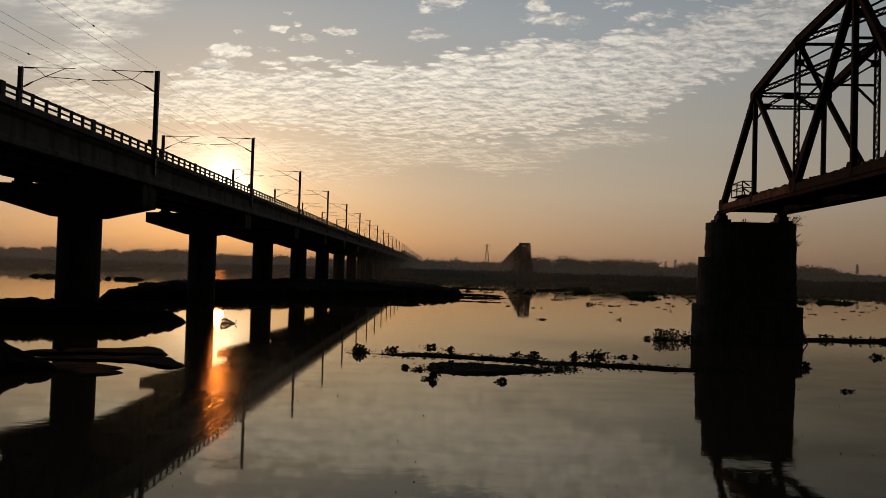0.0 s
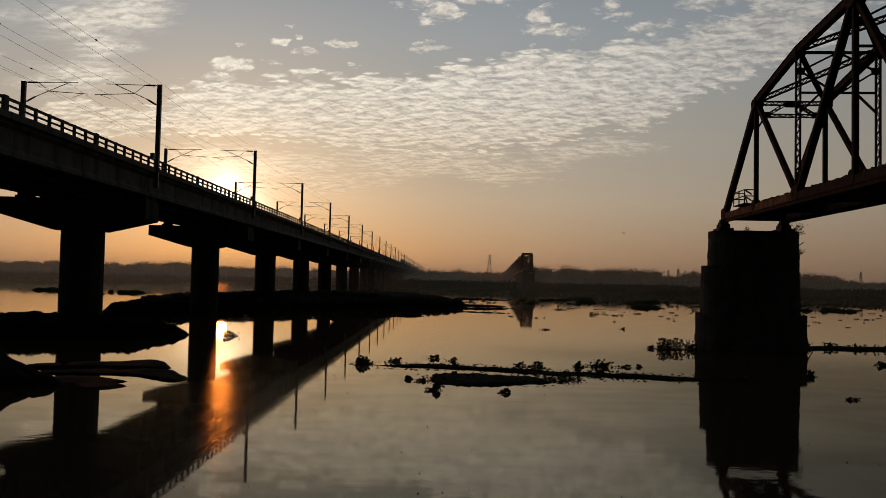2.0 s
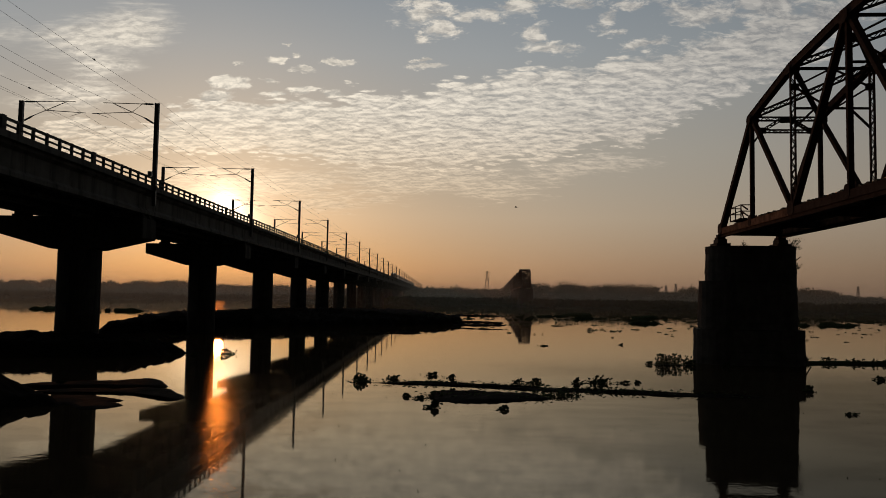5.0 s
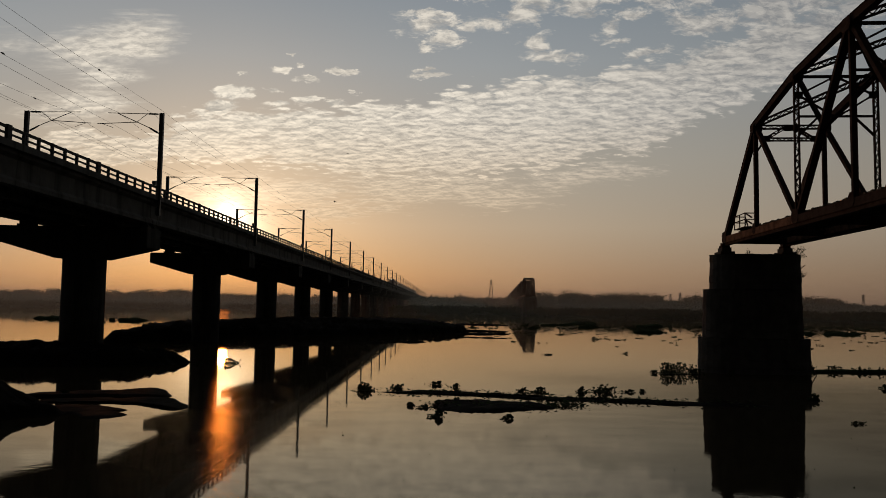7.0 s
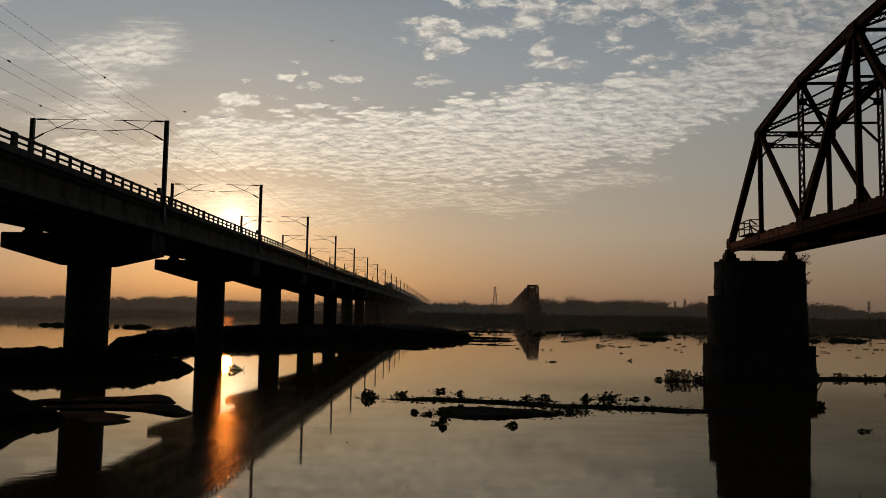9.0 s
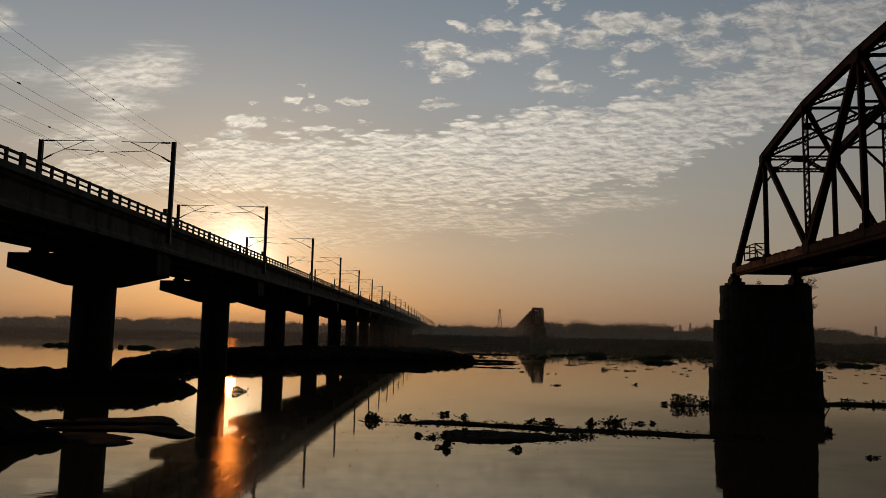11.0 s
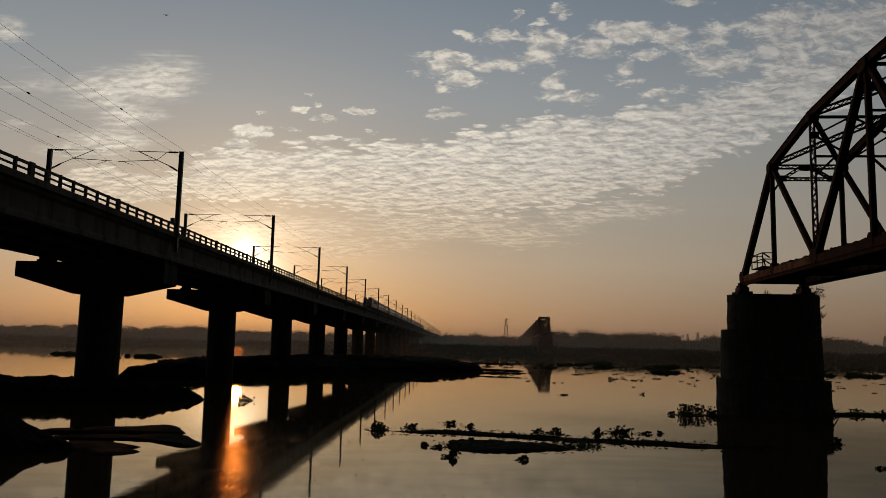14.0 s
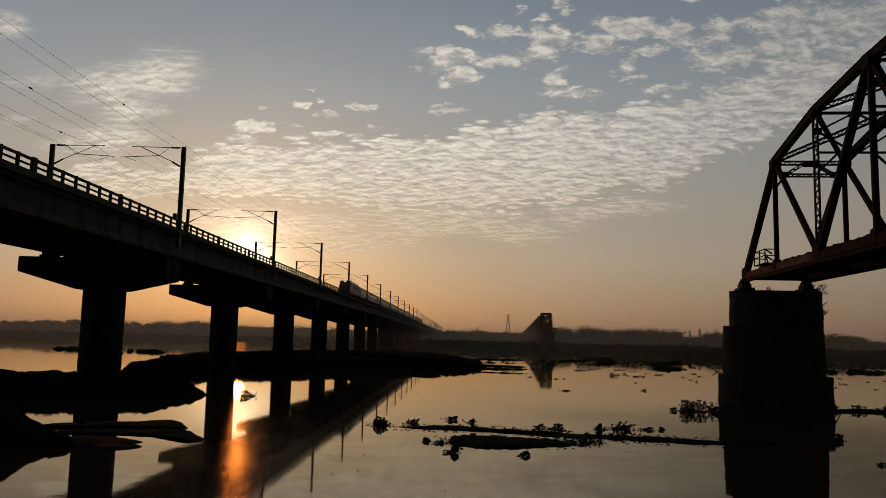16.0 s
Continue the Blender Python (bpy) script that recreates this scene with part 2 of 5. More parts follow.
    cloud = k.mix(1.0, cloud, k.mix(k.ramp(up, 0.08, 0.26), (1.0, 0.84, 0.66), (1.0, 1.0, 1.0)), "MULTIPLY")
    col = k.mix(k.math("MULTIPLY", cover, k.math("MULTIPLY_ADD", k.ramp(up, 0.09, 0.25), 0.24, 0.68)), base, cloud)
    col = k.mix(1.0, col, k.add("ShaderNodeCombineColor", {0: away, 1: away, 2: away}).outputs[0], "MULTIPLY")
    core = k.math("MAXIMUM", k.add("ShaderNodeVectorMath", {0: co, 1: tuple(heading(-15.5, 6.2))}, operation="DOT_PRODUCT").outputs["Value"], 0.0)
    core = k.math("MULTIPLY", k.math("POWER", core, 7000.0), k.math("MULTIPLY_ADD", cell, 1.6, 0.4))
    col = k.mix(1.0, col, k.mix(core, (0.0, 0.0, 0.0), (1.0, 0.86, 0.66)), "ADD")
    bg = k.add("ShaderNodeBackground", {0: col, 1: 1.0})
    k.tree.links.new(bg.outputs[0], k.add("ShaderNodeOutputWorld").inputs[0])


make_world()


# ---- materials ----
def material(name, color, rough=0.8, metal=0.0, var=0.25, scale=3.0, fine=40.0, bump=0.2, spec=0.2, streak=0.0):
    m = bpy.data.materials.new(name)
    m.use_nodes = True
    k = Nodes(m.node_tree)
    co = k.add("ShaderNodeTexCoord").outputs["Object"]
    a = k.noise(co, scale, 5.0, 0.6)
    b = k.noise(co, fine, 4.0, 0.6)
    rnd = k.add("ShaderNodeObjectInfo").outputs["Random"]
    dark = tuple(c * (1 - var) for c in color)
    lite = tuple(min(1, c * (1 + var)) for c in color)
    col = k.mix(k.ramp(a, 0.3, 0.7), dark, lite)
    col = k.mix(k.math("MULTIPLY", b, 0.5), col, dark)
    col = k.mix(k.math("MULTIPLY", rnd, 0.25), col, dark)
    if streak:
        run = k.noise(k.add("ShaderNodeMapping", {0: co, 3: (1.0, 1.0, 0.1)}).outputs[0], 1.3, 5.0, 0.65)
        col = k.mix(k.math("MULTIPLY", k.ramp(run, 0.45, 0.7), streak), col, tuple(c * 0.3 for c in color))
    bsdf = k.add("ShaderNodeBsdfPrincipled", {"Base Color": col, "Roughness": rough, "Metallic": metal})
    bsdf.inputs["Specular IOR Level"].default_value = spec
    if bump:
        h = k.math("ADD", k.math("MULTIPLY", a, 0.6), b)
        k.tree.links.new(k.add("ShaderNodeBump", {"Height": h, "Strength": bump, "Distance": 0.03}).outputs[0], bsdf.inputs["Normal"])
    k.tree.links.new(bsdf.outputs[0], k.add("ShaderNodeOutputMaterial").inputs[0])
    return m


def water_material():
    m = bpy.data.materials.new("river_water")
    m.use_nodes = True
    k = Nodes(m.node_tree)
    co = k.add("ShaderNodeTexCoord").outputs["Object"]
    x, y, z = k.add("ShaderNodeSeparateXYZ", {0: co}).outputs
    small = k.noise(co, 2.2, 4.0, 0.55)
    long = k.noise(k.add("ShaderNodeMapping", {0: co, 3: (0.25, 1.0, 1.0)}).outputs[0], 1.1, 3.0, 0.5)
    patch = k.ramp(k.noise(co, 0.045, 3.0, 0.5), 0.42, 0.62)
    near = k.math("SUBTRACT", 1.0, k.ramp(y, 38.0, 66.0))
    # ruffled streaks along the river, placed to fit the camera's view towards the sun
    off = k.math("ADD", x, k.math("MULTIPLY_ADD", y, 0.283, -0.9))
    du, dv = k.math("MULTIPLY", off, 0.24), k.math("MULTIPLY", k.math("SUBTRACT", y, 33.0), 0.058)
    d = k.math("ADD", k.math("MULTIPLY", du, du), k.math("MULTIPLY", dv, dv))
    streak = k.noise(k.add("ShaderNodeMapping", {0: co, 3: (0.16, 1.0, 1.0)}).outputs[0], 1.6, 4.0, 0.6)
    ruffle = k.math("MULTIPLY", k.math("POWER", 2.718, k.math("MULTIPLY", d, -1.0)), k.math("MULTIPLY_ADD", k.ramp(streak, 0.32, 0.62), 0.65, 0.35))
    h = k.math("MULTIPLY", k.math("ADD", small, long), k.math("ADD", k.math("MULTIPLY", patch, 0.7), 0.4))
    h = k.math("MULTIPLY", h, k.math("MULTIPLY_ADD", near, 0.82, 0.18))
    bump = k.add("ShaderNodeBump", {"Height": h, "Strength": 0.04, "Distance": 0.05})
    fine = k.add("ShaderNodeMapping", {0: co, 3: (1.0, 0.6, 1.0)}).outputs[0]
    lean = k.math("MULTIPLY", k.math("SUBTRACT", k.noise(fine, 11.0, 2.0, 0.6), 0.47), 0.34)
    side = k.math("MULTIPLY", k.math("SUBTRACT", k.noise(k.add("ShaderNodeMapping", {0: fine, 1: (7.3, 2.1, 0.0)}).outputs[0], 11.0, 2.0, 0.6), 0.5), 0.42)
    tip = k.add("ShaderNodeCombineXYZ", {0: side, 1: lean, 2: 0.0}).outputs[0]
    steep = k.add("ShaderNodeVectorMath", {0: k.add("ShaderNodeVectorMath", {0: bump.outputs[0], 1: tip}, operation="ADD").outputs[0]}, operation="NORMALIZE").outputs[0]
    # silty brown river: a dark body under a yellowish gloss; where it is ruffled a few steep wavelets glint
    calm = k.add("ShaderNodeBsdfAnisotropic", {"Color": (1.0, 0.94, 0.80, 1), "Roughness": 0.03, "Normal": bump.outputs[0]})
    glint = k.add("ShaderNodeBsdfAnisotropic", {"Color": (1.0, 0.94, 0.80, 1), "Roughness": 0.17, "Normal": steep})
    crest = k.ramp(k.noise(k.add("ShaderNodeMapping", {0: co, 3: (0.7, 0.5, 1.0)}).outputs[0], 11.0, 3.0, 0.65), 0.48, 0.66)
    few = k.math("MULTIPLY", ruffle, k.math("MULTIPLY_ADD", crest, 0.7, 0.03))
    gloss = k.add("ShaderNodeMixShader", {0: few, 1: calm.outputs[0], 2: glint.outputs[0]})
    deep = k.add("ShaderNodeBsdfDiffuse", {0: (0.036, 0.027, 0.016, 1)})
    edge = k.add("ShaderNodeFresnel", {"IOR": 1.33, "Normal": bump.outputs[0]})
    bsdf = k.add("ShaderNodeMixShader", {0: edge.outputs[0], 1: deep.outputs[0], 2: gloss.outputs[0]})
    # dark matt share, strongest beside the old pier, plus scum with flecks of duckweed
    dulling = k.math("MULTIPLY", k.ramp(k.math("ADD", x, k.math("MULTIPLY", patch, 5.0)), 4.0, 20.0), k.math("SUBTRACT", 1.0, k.ramp(y, 48.0, 80.0)))
    drift = k.ramp(k.noise(k.add("ShaderNodeMapping", {0: co, 3: (0.5, 1.0, 1.0)}).outputs[0], 0.5, 4.0, 0.6), 0.40, 0.66)
    fleck = k.ramp(k.noise(co, 7.0, 3.0, 0.65), 0.56, 0.70)
    veil = k.math("MULTIPLY", k.math("MULTIPLY", drift, near), k.math("MULTIPLY_ADD", fleck, 0.30, 0.07))
    matt = k.add("ShaderNodeBsdfDiffuse", {0: (0.021, 0.017, 0.012, 1)})
    share = k.math("ADD", k.math("MULTIPLY", dulling, 0.5), veil, clamp=True)
    both = k.add("ShaderNodeMixShader", {0: share, 1: bsdf.outputs[0], 2: matt.outputs[0]})
    k.tree.links.new(both.outputs[0], k.add("ShaderNodeOutputMaterial").inputs[0])
    return m


WATER = water_material()
CONCRETE = material("weathered_concrete", (0.115, 0.11, 0.10), 0.9, 0, 0.3, 0.6, 14, 0.3, streak=0.9)
STEEL = material("rusty_painted_steel", (0.05, 0.030, 0.023), 0.9, 0.0, 0.45, 1.5, 30, 0.25, 0.06)
# rust with the orange glow of low sunlight put into its colour
SUNLIT_RUST = material("sunlit_rusted_steel", (0.17, 0.075, 0.042), 0.85, 0.0, 0.55, 1.2, 18, 0.3, 0.1)
GALV = material("galvanised_steel", (0.10, 0.10, 0.10), 0.55, 0.4, 0.2, 3, 40, 0.1)
# darker copy of the concrete; shade under the deck put into its colour
SHADED_CONCRETE = material("deck_shaded_concrete", (0.05, 0.046, 0.04), 0.95, 0, 0.35, 0.6, 14, 0.3, 0.1, streak=0.9)
MASONRY = material("dark_stone_masonry", (0.09, 0.08, 0.07), 0.95, 0, 0.4, 0.8, 12, 0.5, 0.06, streak=0.4)
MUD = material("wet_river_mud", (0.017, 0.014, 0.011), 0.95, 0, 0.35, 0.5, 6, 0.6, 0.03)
GRASS = material("bank_grass", (0.045, 0.05, 0.025), 0.95, 0, 0.4, 0.05, 3, 0.5, 0.0)
LEAF = material("foliage", (0.045, 0.06, 0.025), 0.9, 0, 0.4, 0.3, 5, 0.1, 0.03)
BARK = material("bark", (0.10, 0.075, 0.05), 0.9, 0, 0.3, 2, 20, 0.4)
BALLAST = material("ballast", (0.16, 0.14, 0.12), 0.95, 0, 0.3, 2, 10, 0.6)
RAIL = material("rail_steel", (0.16, 0.12, 0.10), 0.4, 0.8, 0.2, 3, 30, 0.1)
COACH = material("coach_grey_paint", (0.68, 0.67, 0.64), 0.5, 0.0, 0.1, 0.5, 10, 0.03, 0.4)
ROOF = material("coach_roof_grey", (0.40, 0.40, 0.39), 0.6, 0.0, 0.2, 0.8, 10, 0.05)
STRIPE = material("coach_red_band", (0.22, 0.05, 0.04), 0.45, 0.0, 0.1, 0.5, 10, 0.02, 0.4)
LOCO = material("loco_paint", (0.36, 0.30, 0.27), 0.45, 0.0, 0.1, 0.5, 10, 0.03)
GLASS = material("dark_window_glass", (0.02, 0.022, 0.025), 0.08, 0.0, 0.1, 1, 10, 0.0)


def glow_material(name, color, strength):
    m = bpy.data.materials.new(name)
    m.use_nodes = True
    k = Nodes(m.node_tree)
    e = k.add("ShaderNodeEmission", {0: (*color, 1), 1: strength})
    k.tree.links.new(e.outputs[0], k.add("ShaderNodeOutputMaterial").inputs[0])
    return m


LAMP = glow_material("lit_headlamp", (1.0, 0.93, 0.8), 1.3)


# ---- mesh helpers ----
def shape(bm, pts, faces):
    vs = [bm.verts.new(p) for p in pts]
    for f in faces:
        bm.faces.new([vs[i] for i in f])
    return vs


CUBE = ((0, 3, 2, 1), (4, 5, 6, 7), (0, 1, 5, 4), (1, 2, 6, 5), (2, 3, 7, 6), (3, 0, 4, 7))


def box(bm, x0, x1, y0, y1, z0, z1):
    shape(bm, [(x0, y0, z0), (x1, y0, z0), (x1, y1, z0), (x0, y1, z0), (x0, y0, z1), (x1, y0, z1), (x1, y1, z1), (x0, y1, z1)], CUBE)


def beam(bm, a, b, w, h, up=(0, 0, 1)):
    """A bar of section w x h from a to b."""
    a, b = Vector(a), Vector(b)
    d = (b - a).normalized()
    s = d.cross(Vector(up))
    s = s.normalized() if s.length > 1e-4 else Vector((1, 0, 0))
    u = s.cross(d)
    pts = []
    for c in (a, b):
        for i, j in ((-1, -1), (1, -1), (1, 1), (-1, 1)):
            pts.append(c + s * (i * w / 2) + u * (j * h / 2))
    shape(bm, pts, CUBE)


def tube(bm, a, b, r0, r1=None, n=8):
    a, b = Vector(a), Vector(b)
    r1 = r0 if r1 is None else r1
    q = (b - a).to_track_quat("Z", "Y")
    rings = []
    for c, r in ((a, r0), (b, r1)):
        rings.append([bm.verts.new(c + q @ Vector((r * math.cos(2 * math.pi * i / n), r * math.sin(2 * math.pi * i / n), 0))) for i in range(n)])
    for i in range(n):
        f = bm.faces.new([rings[0][i], rings[0][(i + 1) % n], rings[1][(i + 1) % n], rings[1][i]])
        f.smooth = n > 6
    bm.faces.new(rings[0][::-1])
    bm.faces.new(rings[1])


def prism(bm, outline, y0, y1):
    """Outline of (x, z) points drawn out along y."""
    n = len(outline)
    pts = [(x, y0, z) for x, z in outline] + [(x, y1, z) for x, z in outline]
    shape(bm, pts, [tuple(range(n)), tuple(range(2 * n - 1, n - 1, -1))] + [(i + n, (i + 1) % n + n, (i + 1) % n, i) for i in range(n)])


def mesh_of(name, bm, mat):
    bmesh.ops.recalc_face_normals(bm, faces=bm.faces)
    me = bpy.data.meshes.new(name)
    bm.to_mesh(me)
    bm.free()
    me.materials.append(mat)
    return me


def part(name, bm, mat, parent=None, label="", at=None):
    me = bm if isinstance(bm, bpy.types.Mesh) else mesh_of(name, bm, mat)
    ob = new(name, me)
    ob.parent = parent
    if at is not None:
        ob.location = at
    if label:
        tagged(ob, label)
    return ob


def thing(name, label, category, at=(0, 0, 0), group="", kind="", rz=0):
    ob = new(name)
    ob.location = at
    ob.rotation_euler = (0, 0, rz)
    ob.empty_display_size = 0.5
    return tagged(ob, label, category, group, kind)


def B():
    return bmesh.new()


# ---- ground and water ----
SHORE = [(-90, 900), (-60, 900), (-40, 640), (-28, 600), (-17, 640), (-9, 520), (-1, 430), (5, 450), (9, 430), (17, 400),
         (26, 430), (32, 430), (60, 900), (90, 900)]


def shore(a):
    for (a0, r0), (a1, r1) in zip(SHORE, SHORE[1:]):
        if a0 <= a <= a1:
            u = (a - a0) / (a1 - a0)
            u = u * u * (3 - 2 * u)
            return r0 * (1 - u) + r1 * u
    return 900


def land(x, y):
    """Height of the ground sheet: far bank, river bed and the near bank below the camera."""
    if y < 14:
        w = 1.5 * noise.noise(Vector((x * 0.06, y * 0.06, 2)))
        u = max(0.0, min(1.0, (11 + w - y) / 9))
        return -2.0 + 5.6 * u * u * (3 - 2 * u) + 0.25 * noise.noise(Vector((x * 0.3, y * 0.3, 9))) * u
    a, r = math.degrees(math.atan2(x, y)), math.hypot(x, y)
    s = shore(a) + 9 * noise.noise(Vector((x * 0.03, y * 0.03, 0))) + 4 * noise.noise(Vector((x * 0.1, y * 0.1, 3)))
    u = (r - s) / 14
    n = noise.noise(Vector((x * 0.02, y * 0.02, 7))) * 0.5
    return -2.0 if u < -1 else (2.0 * u if u < 0 else min(u, 1) * 1.4 + n * min(1, u))


def make_ground():
    radii = [0.5, 1.2, 2, 3, 4, 5, 6, 7, 8, 9, 10, 11, 12.5, 14, 16, 19, 23, 28, 34, 42, 52, 65, 80, 100, 125, 150, 180] + [220, 260, 300, 330] + [350 + 6 * i for i in range(1, 52)] + [670, 700, 740, 800, 870, 950, 1200, 1600, 2200, 3200, 4600]
    n = 300
    verts = [(0, 0, land(0, 0))]
    for r in radii:
        for i in range(n):
            a = 2 * math.pi * i / n
            x, y = r * math.sin(a), r * math.cos(a)
            verts.append((x, y, land(x, y)))
    faces = [(0, 1 + (i + 1) % n, 1 + i) for i in range(n)]
    for k in range(len(radii) - 1):
        o = 1 + k * n
        faces += [(o + i, o + (i + 1) % n, o + n + (i + 1) % n, o + n + i) for i in range(n)]
    me = bpy.data.meshes.new("ground")
    me.from_pydata(verts, [], faces)
    me.materials.append(GRASS)
    for p in me.polygons:
        p.use_smooth = True
    ob = tagged(new("ground", me), "flat grassy river plain and low bank", "ground", kind="structure")
    bm = B()
    s = 4000
    shape(bm, [(-s, -s, 0), (s, -s, 0), (s, s, 0), (-s, s, 0)], [(0, 1, 2, 3)])
    w = part("water", bm, WATER)
    tagged(w, "calm brown river water mirroring the sunset sky", "water", kind="structure")


make_ground()


def mound(name, label, outline, height, mat=None, rings=16, humps=(), rough=0.35, seed=0.0, cat="mudbank", steep=0.16, fine=12, jag=0.012):
    """A low bank from its waterline outline, swelling to the given height."""
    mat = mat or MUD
    cx = sum(p[0] for p in outline) / len(outline)
    cy = sum(p[1] for p in outline) / len(outline)
    pts = []
    m = len(outline)
    for i in range(m):
        for j in range(fine):
            u = j / fine
            p0, p1, p2, p3 = (outline[(i + d) % m] for d in (-1, 0, 1, 2))
            pts.append([0.5 * (2 * p1[c] + (p2[c] - p0[c]) * u + (2 * p0[c] - 5 * p1[c] + 4 * p2[c] - p3[c]) * u * u
                        + (3 * p1[c] - p0[c] - 3 * p2[c] + p3[c]) * u ** 3) for c in (0, 1)])
    n = len(pts)
    verts, faces = [], []
    for k in range(rings + 1):
        s = 1.06 - (k / rings) ** 1.5 * 1.04
        for x, y in pts:
            dx, dy = x - cx, y - cy
            w = noise.fractal(Vector((x * 0.35, y * 0.35, seed)), 0.8, 2.2, 4) * 0.07 + noise.noise(Vector((x * 1.7, y * 1.7, seed + 3))) * jag
            X, Y = cx + dx * (s + w * s), cy + dy * (s + w * s)
            e = max(-0.3, 1 - s)
            n1 = noise.noise(Vector((X * 0.25, Y * 0.25, seed + 5)))
            q = min(1.0, max(0.0, (e + 0.3 * steep * n1) / steep))
            z = height * (0.75 * q * q * (3 - 2 * q) + 0.25 * min(1, e * 1.6)) if e > 0 else e * 4
            z += rough * min(1, max(0, e * 1.4 / steep)) * noise.fractal(Vector((X * 0.5, Y * 0.5, seed)), 0.7, 2.1, 6)
            z += 0.5 * rough * min(1, max(0, e * 1.4 / steep)) * noise.fractal(Vector((X * 1.9, Y * 1.9, seed + 8)), 0.9, 2.0, 3)
            for hx, hy, hr, hz in humps:
                z += hz * math.exp(-((X - hx) ** 2 + (Y - hy) ** 2) / hr ** 2) * min(1, max(0, e * 5))
            verts.append((X, Y, z))
    for k in range(rings):
        faces += [(k * n + i, k * n + (i + 1) % n, (k + 1) * n + (i + 1) % n, (k + 1) * n + i) for i in range(n)]
    faces.append(tuple(rings * n + i for i in range(n)))
    me = bpy.data.meshes.new(name)
    me.from_pydata(verts, [], faces)
    me.materials.append(mat)
    for p in me.polygons:
        p.use_smooth = True
    return tagged(new(name, me), label, cat, "mudbanks in the river")


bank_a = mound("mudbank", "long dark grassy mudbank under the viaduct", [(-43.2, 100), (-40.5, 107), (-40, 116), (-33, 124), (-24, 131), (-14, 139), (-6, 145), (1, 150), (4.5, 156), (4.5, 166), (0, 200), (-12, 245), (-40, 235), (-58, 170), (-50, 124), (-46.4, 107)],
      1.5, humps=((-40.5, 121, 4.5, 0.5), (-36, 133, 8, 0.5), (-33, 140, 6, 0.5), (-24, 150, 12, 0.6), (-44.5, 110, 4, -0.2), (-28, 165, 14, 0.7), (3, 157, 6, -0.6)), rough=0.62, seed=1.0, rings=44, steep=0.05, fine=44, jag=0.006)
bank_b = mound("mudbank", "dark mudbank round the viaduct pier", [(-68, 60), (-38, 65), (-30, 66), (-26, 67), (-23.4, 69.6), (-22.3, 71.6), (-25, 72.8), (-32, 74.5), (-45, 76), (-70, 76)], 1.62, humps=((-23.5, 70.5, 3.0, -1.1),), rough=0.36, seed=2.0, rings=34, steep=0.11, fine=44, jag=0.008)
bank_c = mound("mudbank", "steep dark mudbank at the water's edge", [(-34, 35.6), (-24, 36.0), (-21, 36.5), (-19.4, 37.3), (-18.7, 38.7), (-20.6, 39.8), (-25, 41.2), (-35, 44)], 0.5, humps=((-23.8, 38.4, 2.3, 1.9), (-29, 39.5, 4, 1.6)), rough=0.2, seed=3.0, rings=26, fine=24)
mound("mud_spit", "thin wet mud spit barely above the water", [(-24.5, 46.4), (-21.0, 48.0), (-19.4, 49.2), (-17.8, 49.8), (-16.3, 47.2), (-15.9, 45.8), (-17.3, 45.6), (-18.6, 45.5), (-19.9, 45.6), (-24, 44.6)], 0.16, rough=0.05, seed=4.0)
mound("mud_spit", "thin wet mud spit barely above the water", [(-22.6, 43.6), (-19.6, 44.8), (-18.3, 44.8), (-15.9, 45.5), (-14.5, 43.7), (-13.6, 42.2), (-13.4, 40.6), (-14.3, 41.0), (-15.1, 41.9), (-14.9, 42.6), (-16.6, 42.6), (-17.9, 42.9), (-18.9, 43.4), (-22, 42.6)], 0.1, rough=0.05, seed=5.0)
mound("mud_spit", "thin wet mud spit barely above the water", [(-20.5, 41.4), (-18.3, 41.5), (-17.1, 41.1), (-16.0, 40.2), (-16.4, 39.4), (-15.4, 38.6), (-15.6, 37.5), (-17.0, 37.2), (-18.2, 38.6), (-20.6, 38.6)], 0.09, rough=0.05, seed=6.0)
# reedy flats trailing from the end of the long mudbank
for i, (x0, y0, x1, y1, wide) in enumerate(((3, 151, 13.5, 154, 1.5), (2, 172, 14, 167, 2.2), (4, 228, 18.5, 218, 2.6), (1, 137, 11, 133.5, 0.5), (-8, 114.5, -2.5, 116, 0.45), (-13, 111.5, -8.2, 113, 0.35))):
    n, rows = 7, []
    for side in (-1, 1):
        for q in range(n):
            u = (q if side < 0 else n - 1 - q) / (n - 1)
            rows.append((x0 + (x1 - x0) * u, y0 + (y1 - y0) * u + side * wide * (0.25 + math.sin(math.pi * min(1, u + 0.15)) * (0.6 + 0.4 * math.sin(5 * u + i)))))
    mound("mud_spit", "low reedy mud flat trailing into the river", rows, 0.22 if i < 3 else 0.1, rough=0.14, seed=20.0 + i, fine=8)

# ---- new viaduct ----
SPAN, PIER_Y, PIERS = 37.62, 72.3, range(-2, 32)
DECK_C = -33.35


